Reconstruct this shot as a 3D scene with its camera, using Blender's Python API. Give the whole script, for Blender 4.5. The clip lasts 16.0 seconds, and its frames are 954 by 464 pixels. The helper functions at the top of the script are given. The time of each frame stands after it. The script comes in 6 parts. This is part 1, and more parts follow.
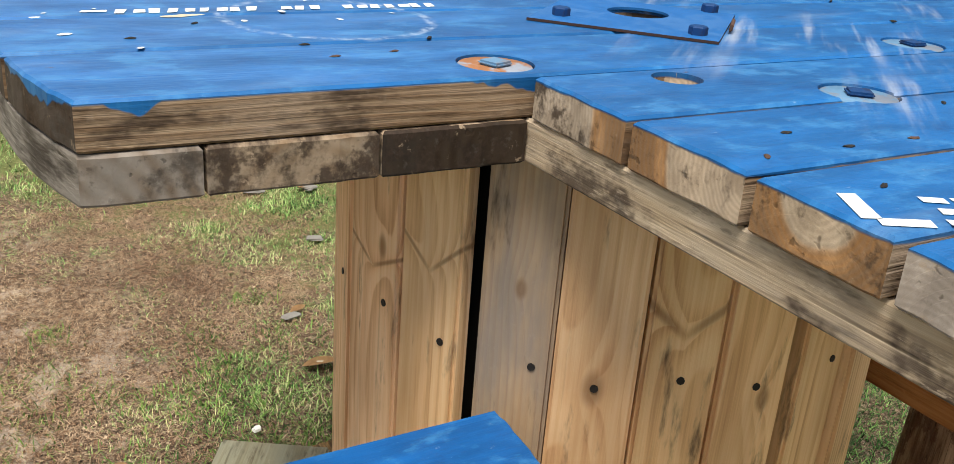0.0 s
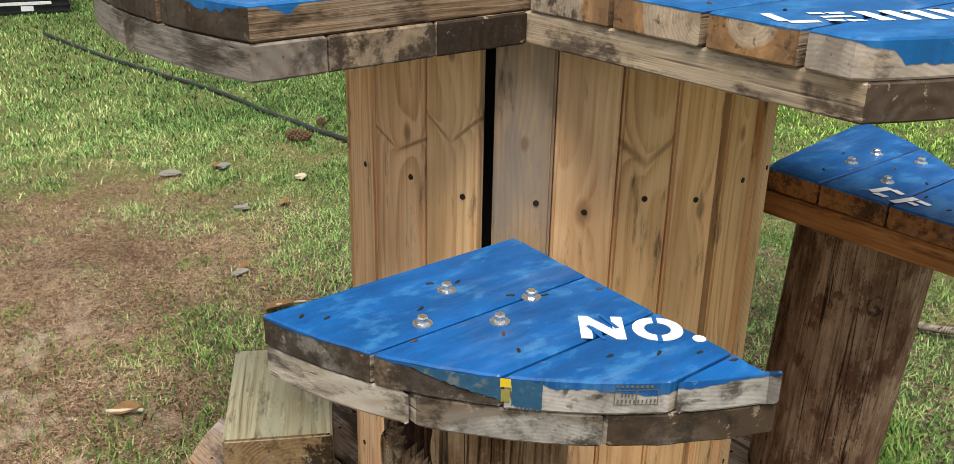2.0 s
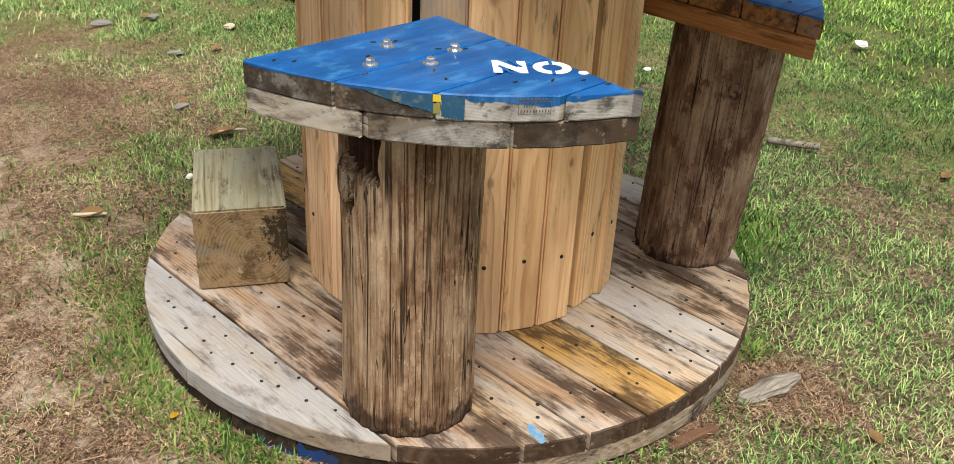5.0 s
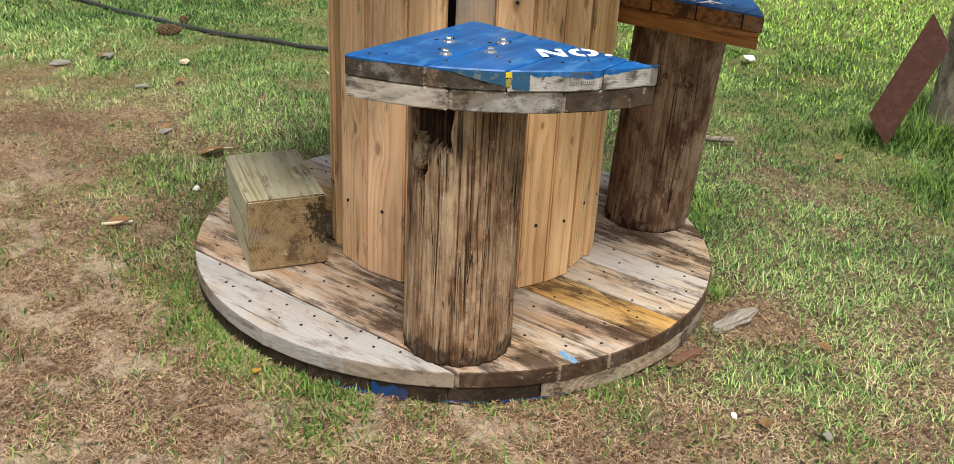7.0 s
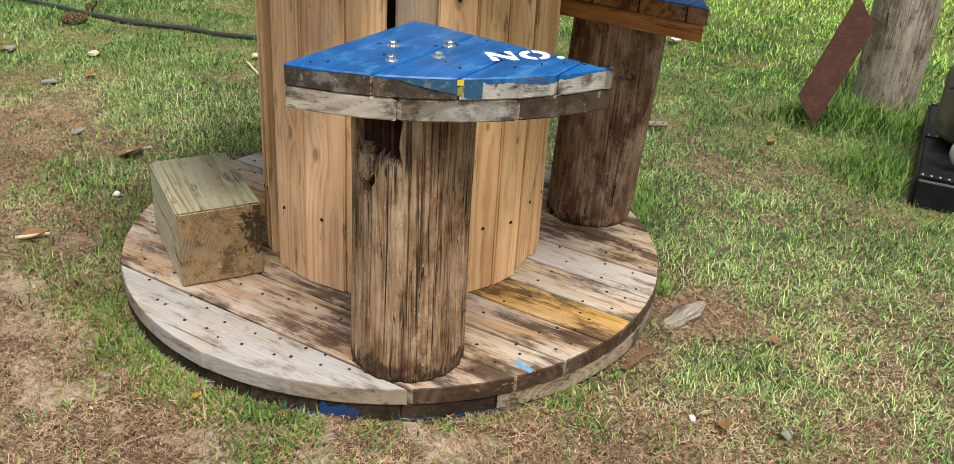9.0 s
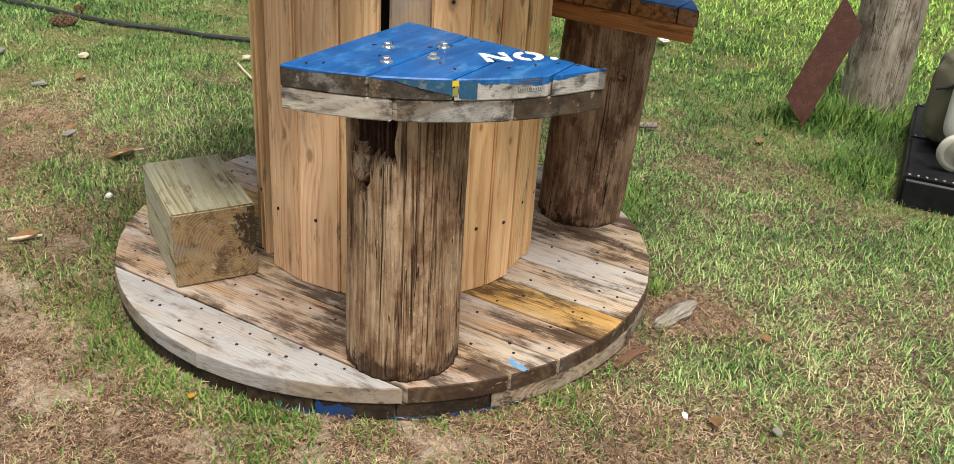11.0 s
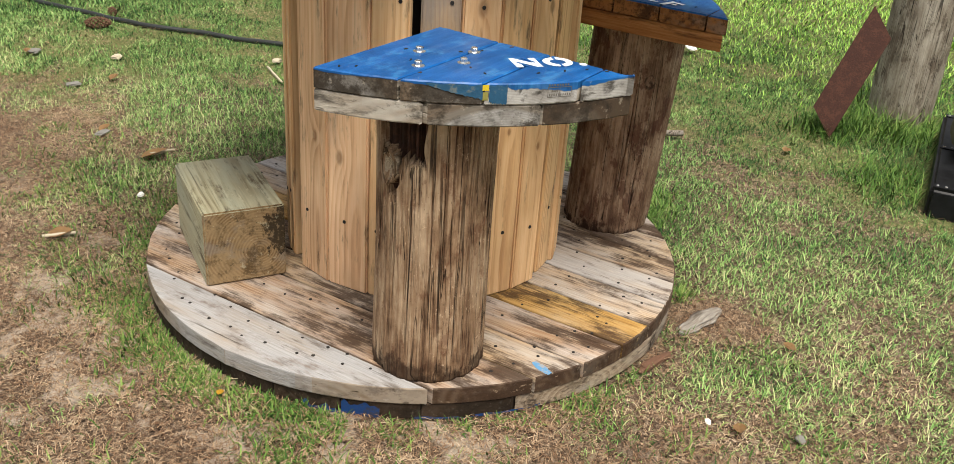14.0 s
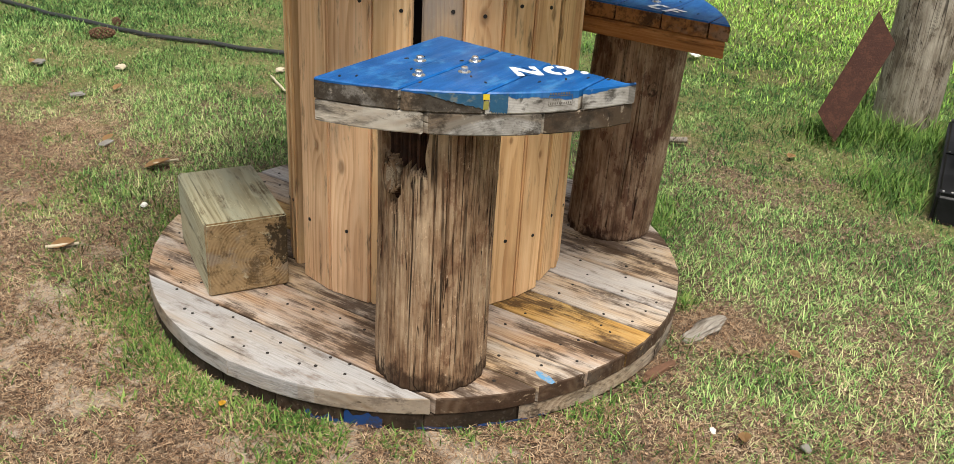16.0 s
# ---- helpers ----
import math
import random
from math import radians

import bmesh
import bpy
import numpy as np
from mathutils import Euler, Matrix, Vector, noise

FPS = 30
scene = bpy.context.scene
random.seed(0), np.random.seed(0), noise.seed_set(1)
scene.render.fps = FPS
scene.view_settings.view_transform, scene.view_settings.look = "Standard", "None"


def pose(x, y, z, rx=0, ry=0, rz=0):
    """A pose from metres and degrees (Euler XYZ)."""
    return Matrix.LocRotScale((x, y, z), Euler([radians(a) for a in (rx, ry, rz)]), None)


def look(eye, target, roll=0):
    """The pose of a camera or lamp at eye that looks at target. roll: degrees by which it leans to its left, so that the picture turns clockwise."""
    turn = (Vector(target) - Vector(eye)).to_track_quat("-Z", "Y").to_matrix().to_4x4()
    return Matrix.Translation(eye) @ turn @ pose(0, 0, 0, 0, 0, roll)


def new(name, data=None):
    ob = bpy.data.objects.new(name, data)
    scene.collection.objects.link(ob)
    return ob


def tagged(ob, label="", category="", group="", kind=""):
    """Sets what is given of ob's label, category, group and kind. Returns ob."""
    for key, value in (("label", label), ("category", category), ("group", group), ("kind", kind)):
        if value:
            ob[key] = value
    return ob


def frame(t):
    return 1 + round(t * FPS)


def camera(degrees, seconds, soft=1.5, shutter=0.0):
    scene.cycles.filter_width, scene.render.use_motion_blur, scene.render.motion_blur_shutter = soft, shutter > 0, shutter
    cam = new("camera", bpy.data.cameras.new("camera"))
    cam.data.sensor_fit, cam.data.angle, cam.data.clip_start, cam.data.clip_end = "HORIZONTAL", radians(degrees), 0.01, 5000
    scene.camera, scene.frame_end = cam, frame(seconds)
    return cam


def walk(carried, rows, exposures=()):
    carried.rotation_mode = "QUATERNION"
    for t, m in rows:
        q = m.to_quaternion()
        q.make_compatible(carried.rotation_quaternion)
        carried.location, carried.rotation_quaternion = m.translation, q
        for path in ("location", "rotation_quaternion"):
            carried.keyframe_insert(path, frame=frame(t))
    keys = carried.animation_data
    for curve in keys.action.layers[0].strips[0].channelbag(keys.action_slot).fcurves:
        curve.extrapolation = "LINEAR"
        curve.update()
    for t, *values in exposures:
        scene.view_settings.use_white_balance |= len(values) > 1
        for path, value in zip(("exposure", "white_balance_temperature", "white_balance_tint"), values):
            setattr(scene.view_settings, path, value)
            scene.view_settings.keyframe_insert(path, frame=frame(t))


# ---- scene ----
cam = camera(52.6, 16.0, soft=0.7)
PATH = [
    (0, (-0.011, -0.033, 1.266), (0.945, 1.554, 0.513), 4.4),
    (0.5, (-0.069, -0.152, 1.268), (0.945, 1.451, 0.633), 2.5),
    (0.7, (-0.095, -0.193, 1.283), (0.932, 1.425, 0.735), 1.4),
    (1, (-0.15, -0.211, 1.282), (0.918, 1.386, 0.725), 0.9),
    (1.3, (-0.225, -0.200, 1.269), (0.881, 1.357, 0.669), 0.8),
    (1.5, (-0.285, -0.188, 1.267), (0.863, 1.321, 0.631), 0.5),
    (2, (-0.361, -0.224, 1.238), (0.83, 1.193, 0.481), 1.2),
    (2.5, (-0.382, -0.273, 1.21), (0.817, 1.089, 0.37), 1.9),
    (3, (-0.393, -0.292, 1.205), (0.829, 1.043, 0.353), 2.1),
    (3.5, (-0.425, -0.296, 1.197), (0.818, 1.003, 0.32), 2.4),
    (4, (-0.452, -0.328, 1.199), (0.805, 0.95, 0.311), 2.3),
    (4.5, (-0.501, -0.418, 1.18), (0.744, 0.827, 0.232), 2.6),
    (5, (-0.614, -0.484, 1.189), (0.646, 0.743, 0.235), 2.8),
    (5.2, (-0.687, -0.5, 1.191), (0.582, 0.716, 0.238), 2.9),
    (7.3, (-1.14, -0.515, 1.203), (0.351, 0.516, 0.358), 3.1),
    (7.5, (-1.148, -0.455, 1.222), (0.359, 0.549, 0.374), 3.4),
    (8, (-1.112, -0.402, 1.23), (0.413, 0.565, 0.372), 3.5),
    (8.5, (-1.086, -0.391, 1.226), (0.448, 0.535, 0.338), 3.5),
    (9, (-1.068, -0.404, 1.226), (0.47, 0.503, 0.325), 3.5),
    (11.5, (-1.097, -0.401, 1.228), (0.457, 0.485, 0.333), 3.7),
    (12, (-1.107, -0.403, 1.228), (0.442, 0.495, 0.336), 3.7),
    (12.5, (-1.109, -0.402, 1.228), (0.429, 0.514, 0.335), 3.7),
    (13, (-1.109, -0.398, 1.228), (0.425, 0.523, 0.336), 3.8),
    (13.5, (-1.11, -0.399, 1.231), (0.419, 0.531, 0.339), 3.8),
    (14, (-1.108, -0.405, 1.23), (0.425, 0.526, 0.343), 3.9),
    (14.5, (-1.104, -0.408, 1.232), (0.435, 0.514, 0.35), 4.0),
    (15, (-1.102, -0.405, 1.232), (0.44, 0.517, 0.352), 3.9),
    (15.5, (-1.102, -0.408, 1.23), (0.443, 0.512, 0.354), 4.0),
    (16, (-1.097, -0.407, 1.232), (0.433, 0.538, 0.357), 3.4),
]
walk(cam, [(t, look(eye, target, roll)) for t, eye, target, roll in PATH], [(0, 0.70), (0.8, 0.72), (1.3, 0.58), (2.0, 0.60), (2.6, 0.71), (4.0, 0.70), (5.0, 0.66), (8.0, 0.68), (16.0, 0.68)])

# ---- world, sun, exposure ----
world = bpy.data.worlds.new("overcast_sky")
scene.world = world
world.use_nodes = True
wt = world.node_tree
sky = wt.nodes.new("ShaderNodeTexSky")
sky.sky_type, sky.sun_disc = "NISHITA", False
sky.sun_elevation, sky.sun_rotation = radians(67), radians(221)
sky.air_density, sky.dust_density, sky.ozone_density = 1.0, 4.0, 1.0
cloud = wt.nodes.new("ShaderNodeMix")
cloud.data_type = "RGBA"
cloud.inputs[0].default_value = 0.72
cloud.inputs[7].default_value = (6.1, 6.1, 6.0, 1)
wt.links.new(sky.outputs[0], cloud.inputs[6])
wt.links.new(cloud.outputs[2], wt.nodes["Background"].inputs[0])
wt.nodes["Background"].inputs[1].default_value = 0.075
sun = new("sun", bpy.data.lights.new("sun", "SUN"))
sun.data.energy, sun.data.angle, sun.data.color = 3.6, radians(30), (1.0, 0.94, 0.83)
sun.matrix_world = look((-2.3, -2.6, 8.4), (0, 0, 0))


# ---- materials ----
class Graph:
    """A small writer of shader nodes."""

    def __init__(self, name):
        self.mat = bpy.data.materials.new(name)
        self.mat.use_nodes = True
        self.t = self.mat.node_tree
        self.bsdf = self.t.nodes["Principled BSDF"]

    def put(self, socket, value):
        if isinstance(value, bpy.types.NodeSocket):
            self.t.links.new(value, socket)
        elif isinstance(value, tuple) and len(value) == 3 and socket.type == "RGBA":
            socket.default_value = (*value, 1)
        else:
            socket.default_value = value

    def node(self, kind, out=0, ins=(), operation=None, smooth=False):
        n = self.t.nodes.new("ShaderNode" + kind)
        if operation:
            n.operation = operation
        if smooth:
            n.interpolation_type = "SMOOTHSTEP"
        for k, v in dict(ins).items():
            self.put(n.inputs[k], v)
        return n.outputs[out]

    def m(self, op, a, b=0.0, c=0.0):
        return self.node("Math", 0, {0: a, 1: b, 2: c}, operation=op)

    def step(self, v, lo, hi):
        return self.node("MapRange", 0, {0: v, 1: lo, 2: hi, 3: 0.0, 4: 1.0}, smooth=True)

    def xyz(self, v):
        n = self.t.nodes.new("ShaderNodeSeparateXYZ")
        self.put(n.inputs[0], v)
        return n.outputs[0], n.outputs[1], n.outputs[2]

    def vec(self, x, y, z):
        return self.node("CombineXYZ", 0, {0: x, 1: y, 2: z})

    def noise(self, v, scale, detail=3.0, rough=0.55, distort=0.0):
        return self.node("TexNoise", 0, {"Vector": v, "Scale": scale, "Detail": detail, "Roughness": rough, "Distortion": distort})

    def mix(self, f, a, b, blend="MIX"):
        n = self.t.nodes.new("ShaderNodeMix")
        n.data_type, n.blend_type = "RGBA", blend
        for i, v in ((0, f), (6, a), (7, b)):
            self.put(n.inputs[i], v)
        return n.outputs[2]

    def ramp(self, f, stops):
        n = self.t.nodes.new("ShaderNodeValToRGB")
        self.put(n.inputs[0], f)
        el = n.color_ramp.elements
        while len(el) < len(stops):
            el.new(0.5)
        for e, (p, c) in zip(el, stops):
            e.position, e.color = p, (*c, 1)
        return n.outputs[0]

    def finish(self, col, rough, bump=None, strength=0.4, distance=0.002, metal=0.0, spec=0.4):
        b = self.bsdf
        self.put(b.inputs["Base Color"], col)
        self.put(b.inputs["Roughness"], rough)
        self.put(b.inputs["Metallic"], metal)
        self.put(b.inputs["Specular IOR Level"], spec)
        if bump is not None:
            self.put(b.inputs["Normal"], self.node("Bump", 0, {"Height": bump, "Strength": strength, "Distance": distance}))
        return self.mat

    def obj(self):
        return self.node("TexCoord", 3)

    def rnd(self):
        return self.node("ObjectInfo", 5)


def wood(name, tones, axis=0, warp=0.035, grain=0.8, relief=0.0018, ring=0.007, contrast=0.5, weather=(0.35, 0.33, 0.30), weathered=0.3, dark=(0.05, 0.035, 0.025), stain=0.25,
         cracks=0.5, blotch=0.0, blotch_scale=1.0, blotch_along=3.2, scrape=False, end=None, spec=0.22, knots=(), spikes=(), paint=None, spill=0.0, rough=0.75, gold=0.0, centre=None, fibre_scale=1.0, end_ring=0.015, heart=None, front_run=0.0, lip=0.0, rot=None):
    """Sawn or round timber with growth rings in depth; its length runs along the local axis. knots: (along, across, size).
    paint: blue coat on the top, running spill metres down the sides."""
    g = Graph(name)
    p = g.obj()
    comp = g.xyz(p)
    al = comp[axis]
    a, b = [comp[i] for i in range(3) if i != axis]
    rnd = g.rnd()
    shift = g.m("MULTIPLY", rnd, 53.0)
    alr = g.m("ADD", al, shift)
    low = g.noise(g.vec(g.m("MULTIPLY", alr, 2.2), g.m("MULTIPLY", a, 7.0), g.m("MULTIPLY", b, 7.0)), 1.0, 2.0)
    if centre is None:
        y0 = g.m("MULTIPLY", g.m("SUBTRACT", g.m("FRACT", g.m("MULTIPLY", rnd, 17.3)), 0.5), 0.13)
        z0 = g.m("SUBTRACT", g.m("MULTIPLY", g.m("FRACT", g.m("MULTIPLY", rnd, 7.7)), -0.07), 0.012)
    else:
        y0, z0 = centre
    dy, dz = g.m("SUBTRACT", a, y0), g.m("SUBTRACT", b, z0)
    r = g.m("SQRT", g.m("ADD", g.m("MULTIPLY", dy, dy), g.m("MULTIPLY", dz, dz)))
    r = g.m("ADD", r, g.m("MULTIPLY", g.m("SUBTRACT", low, 0.5), warp))
    knot_dark = None
    for ka, kb, ks in knots:
        d1, d2 = g.m("MULTIPLY", g.m("SUBTRACT", al, ka), 0.55), g.m("SUBTRACT", a, kb)
        dd = g.m("SQRT", g.m("ADD", g.m("MULTIPLY", d1, d1), g.m("MULTIPLY", d2, d2)))
        bump = g.m("MULTIPLY", g.m("POWER", 2.718, g.m("MULTIPLY", g.m("DIVIDE", dd, ks * 2.2), -1.0)), ks * 1.6)
        r = g.m("ADD", r, bump)
        kd = g.m("SUBTRACT", 1.0, g.step(dd, ks * 0.35, ks * 1.05))
        knot_dark = kd if knot_dark is None else g.m("MAXIMUM", knot_dark, kd)
    for z0, fall, reach in spikes:
        dv = g.m("SUBTRACT", al, g.m("ADD", g.m("MULTIPLY", g.m("ABSOLUTE", a), fall), z0))
        near = g.m("POWER", 2.718, g.m("MULTIPLY", g.m("ABSOLUTE", dv), -1.0 / reach))
        r = g.m("ADD", r, g.m("MULTIPLY", near, reach * 0.7))
        sd = g.m("MULTIPLY", g.m("SUBTRACT", 1.0, g.step(g.m("ABSOLUTE", dv), reach * 0.06, reach * 0.42)), g.step(g.m("ABSOLUTE", a), -0.01, 0.02))
        knot_dark = sd if knot_dark is None else g.m("MAXIMUM", knot_dark, sd)
    wob = g.noise(g.vec(g.m("MULTIPLY", alr, 9.0), g.m("MULTIPLY", a, 60.0), g.m("MULTIPLY", b, 60.0)), 1.0, 2.0)
    ph = g.m("ADD", g.m("MULTIPLY", r, 6.2832 / ring), g.m("MULTIPLY", wob, 1.6))
    saw = g.m("FRACT", g.m("DIVIDE", ph, 6.2832))
    rings = g.m("MULTIPLY", g.step(saw, 0.15, 0.88), g.m("SUBTRACT", 1.0, g.step(saw, 0.90, 1.0)))
    lively = g.step(g.noise(g.vec(g.m("MULTIPLY", alr, 1.5), g.m("MULTIPLY", a, 20.0), g.m("MULTIPLY", b, 20.0)), 1.0, 2.0), 0.28, 0.68)
    rings = g.m("MULTIPLY", rings, g.m("ADD", g.m("MULTIPLY", lively, 0.75), 0.25))
    f = fibre_scale
    fibre = g.noise(g.vec(g.m("MULTIPLY", alr, 6.0 * f), g.m("MULTIPLY", a, 230.0 * f), g.m("MULTIPLY", b, 230.0 * f)), 1.0, 4.0, 0.65)
    fibre = g.m("ADD", g.m("MULTIPLY", g.m("SUBTRACT", g.step(fibre, 0.28, 0.72), 0.5), grain), 0.5)
    big = g.noise(g.vec(g.m("MULTIPLY", alr, 4.0), g.m("MULTIPLY", a, 14.0), g.m("MULTIPLY", b, 14.0)), 1.0, 4.0, 0.6)
    fine = g.noise(p, 90.0, 4.0, 0.7)
    tone = g.m("ADD", g.m("MULTIPLY", rings, contrast), g.m("MULTIPLY", fibre, 1.0 - contrast * 0.6))
    col = g.ramp(tone, ((0.15, tones[2]), (0.55, tones[1]), (1.0, tones[0])))
    cloudy = g.noise(g.vec(g.m("MULTIPLY", alr, 2.2), g.m("MULTIPLY", a, 9.0), g.m("MULTIPLY", b, 9.0)), 1.0, 3.0, 0.6)
    col = g.mix(1.0, col, g.ramp(cloudy, ((0.28, (0.66, 0.60, 0.54)), (0.5, (0.97, 0.96, 0.95)), (0.72, (1.14, 1.15, 1.14)))), "MULTIPLY")
    if gold:
        col = g.mix(g.m("MULTIPLY", g.step(g.noise(g.vec(g.m("MULTIPLY", alr, 3.0), g.m("MULTIPLY", a, 22.0), 0.0), 1.0, 3.0), 0.42, 0.6), gold), col, (0.42, 0.245, 0.07), "MIX")
    if weathered:
        wf = g.step(g.m("ADD", g.m("MULTIPLY", big, 0.9), g.m("MULTIPLY", fibre, 0.14)), 0.70 - weathered * 0.75, 1.02 - weathered * 0.6)
        col = g.mix(g.m("MULTIPLY", wf, 0.85), col, g.mix(fibre, tuple(c * 0.6 for c in weather), tuple(min(1, c * 1.3) for c in weather)))
    if end:
        nrm = g.xyz(g.node("TexCoord", 1))[axis]
        ef = g.step(g.m("ABSOLUTE", nrm), 0.2, 0.4)
        en = g.noise(g.vec(shift, g.m("MULTIPLY", a, 9.0), g.m("MULTIPLY", b, 12.0)), 1.6, 4.0, 0.6)
        e2 = g.noise(g.vec(shift, g.m("MULTIPLY", a, 34.0), g.m("MULTIPLY", b, 22.0)), 1.3, 5.0, 0.62)
        arc = g.m("ADD", g.m("MULTIPLY", g.m("SINE", g.m("ADD", g.m("MULTIPLY", r, 6.2832 / end_ring), g.m("MULTIPLY", en, 6.0 if end_ring < 0.02 else 1.6))), 0.5), 0.5)
        pale = g.mix(g.m("MULTIPLY", g.m("MULTIPLY", arc, lively if end_ring < 0.02 else 1.0), g.step(en, 0.28, 0.6) if end_ring < 0.02 else 0.9), tuple(min(1, c * 1.25) for c in end[:3]), tuple(c * k for c, k in zip(end[:3], (0.64, 0.50, 0.36))))
        pale = g.mix(g.m("MULTIPLY", g.step(e2, 0.40, 0.66), 0.32), pale, tuple(c * 0.55 for c in end[:3]))
        pale = g.mix(g.m("MULTIPLY", g.step(en, 0.52, 0.68), 0.45), pale, tuple(sum(end[:3]) / 3 * k for k in (1.15, 1.08, 1.0)))
        if heart:
            ha, hb = g.m("SUBTRACT", a, heart[0]), g.m("SUBTRACT", b, heart[1])
            hd = g.m("ADD", g.m("SQRT", g.m("ADD", g.m("MULTIPLY", ha, ha), g.m("MULTIPLY", hb, hb))), g.m("MULTIPLY", g.m("SUBTRACT", en, 0.5), 0.016))
            grey = g.mix(g.step(e2, 0.35, 0.65), tuple(c * k for c, k in zip(end[:3], (1.22, 1.28, 1.38))), tuple(c * k for c, k in zip(end[:3], (0.82, 0.84, 0.88))))
            amber = g.mix(g.step(e2, 0.3, 0.6), tuple(c * k for c, k in zip(end[:3], (1.10, 0.80, 0.52))), tuple(c * k for c, k in zip(end[:3], (0.62, 0.42, 0.25))))
            umber = tuple(c * k for c, k in zip(end[:3], (0.46, 0.34, 0.24)))
            amber = g.mix(heart[3] if len(heart) > 3 else 1.0, tuple(sum(end[:3]) / 3 * k for k in (0.68, 0.63, 0.56)), amber)
            pale = g.mix(g.step(hd, heart[2] - 0.003, heart[2] + 0.003), grey, amber)
            pale = g.mix(g.m("MULTIPLY", g.step(hd, heart[2] + 0.010, heart[2] + 0.018), 0.7), pale, umber)
            thin = g.m("ADD", g.m("MULTIPLY", g.m("SINE", g.m("MULTIPLY", hd, 6.2832 / 0.0046)), 0.5), 0.5)
            pale = g.mix(g.m("MULTIPLY", thin, 0.28), pale, tuple(c * 0.5 for c in end[:3]))
            spoke = g.m("ARCTAN2", hb, ha)
            check = g.step(g.noise(g.vec(g.m("MULTIPLY", spoke, 7.0), g.m("MULTIPLY", hd, 12.0), shift), 1.0, 2.0, 0.5), 0.68, 0.73)
            pale = g.mix(g.m("MULTIPLY", check, 0.8), pale, tuple(c * 0.12 for c in end[:3]))
        if rot:
            qa, qb = g.m("SUBTRACT", a, rot[0]), g.m("MULTIPLY", g.m("SUBTRACT", b, rot[1]), 0.7)
            qd = g.m("ADD", g.m("SQRT", g.m("ADD", g.m("MULTIPLY", qa, qa), g.m("MULTIPLY", qb, qb))), g.m("MULTIPLY", g.m("SUBTRACT", e2, 0.5), 0.11))
            pale = g.mix(g.m("MULTIPLY", g.m("SUBTRACT", 1.0, g.step(qd, rot[2] - 0.004, rot[2] + 0.004)), 0.92), pale, g.mix(g.step(fine, 0.5, 0.62), tuple(c * 0.08 for c in end[:3]), tuple(c * 0.55 for c in end[:3])))
        col = g.mix(g.m("MULTIPLY", ef, end[3]), col, pale)
    if stain:
        sn = g.noise(g.vec(g.m("MULTIPLY", alr, 5.0), g.m("MULTIPLY", a, 26.0), g.m("MULTIPLY", b, 26.0)), 1.7, 5.0, 0.65)
        col = g.mix(g.m("MULTIPLY", g.step(sn, 0.60 - stain * 0.22, 0.80 - stain * 0.18), 0.85), col, dark)
    if blotch:
        bn = g.noise(g.vec(g.m("MULTIPLY", alr, blotch_along), g.m("MULTIPLY", a, 8.0), g.m("MULTIPLY", b, 8.0)), 1.3 * blotch_scale, 5.0, 0.68)
        bf = g.step(g.m("ADD", bn, g.m("MULTIPLY", g.m("SUBTRACT", fibre, 0.5), 0.16)), 0.57 - 0.1 * blotch, 0.71 - 0.1 * blotch)
        col = g.mix(g.m("MULTIPLY", bf, 0.88), col, g.mix(fibre, tuple(c * 0.6 for c in dark), tuple(c * 2.6 for c in dark)))
        fl = g.noise(g.vec(g.m("MULTIPLY", alr, 9.0), g.m("MULTIPLY", a, 34.0), g.m("MULTIPLY", b, 34.0)), 1.4, 6.0, 0.72)
        col = g.mix(g.m("MULTIPLY", g.step(fl, 0.60, 0.68), 0.45), col, tuple(c * 0.8 for c in dark))
        col = g.mix(g.m("MULTIPLY", g.step(fl, 0.40, 0.34), 0.35), col, tuple(min(1, c * 1.25) for c in tones[2]))
    if knot_dark is not None:
        col = g.mix(g.m("MULTIPLY", knot_dark, 0.62), col, tuple(c * 0.45 for c in tones[0]))
    cr = g.noise(g.vec(g.m("MULTIPLY", alr, 2.5), g.m("MULTIPLY", a, 95.0), g.m("MULTIPLY", b, 95.0)), 1.0, 2.0, 0.5)
    crack = g.m("MULTIPLY", g.step(cr, 0.66, 0.74), cracks)
    col = g.mix(crack, col, tuple(c * 0.25 for c in tones[0]))
    col = g.mix(g.m("MULTIPLY", g.step(fine, 0.55, 0.75), 0.06), col, (0.6, 0.56, 0.5))
    height = g.m("SUBTRACT", g.m("ADD", g.m("MULTIPLY", fibre, 0.6), g.m("MULTIPLY", rings, 0.4 * contrast)), g.m("MULTIPLY", crack, 1.5))
    if end:
        height = g.m("MULTIPLY", height, g.m("SUBTRACT", 1.0, g.m("MULTIPLY", ef, 0.75)))
    rr = rough
    if paint:
        x, y, z = comp
        edge = g.noise(g.vec(g.m("MULTIPLY", x, 5.0), g.m("MULTIPLY", y, 5.0), shift), 1.6, 4.0, 0.6)
        run = g.m("ADD", z, g.m("MULTIPLY", g.m("MAXIMUM", g.m("SUBTRACT", edge, 0.50), 0.0), spill * 3.6)) if spill else z
        if front_run:
            run = g.m("ADD", run, g.m("MULTIPLY", g.m("SUBTRACT", 1.0, g.step(a, 0.0, 0.03)), g.m("MULTIPLY", g.step(edge, 0.25, 0.6), front_run)))
        coat = g.step(g.m("ADD", run, g.m("MULTIPLY", g.step(edge, 0.3, 0.7), lip)), -0.0045, -0.0025)
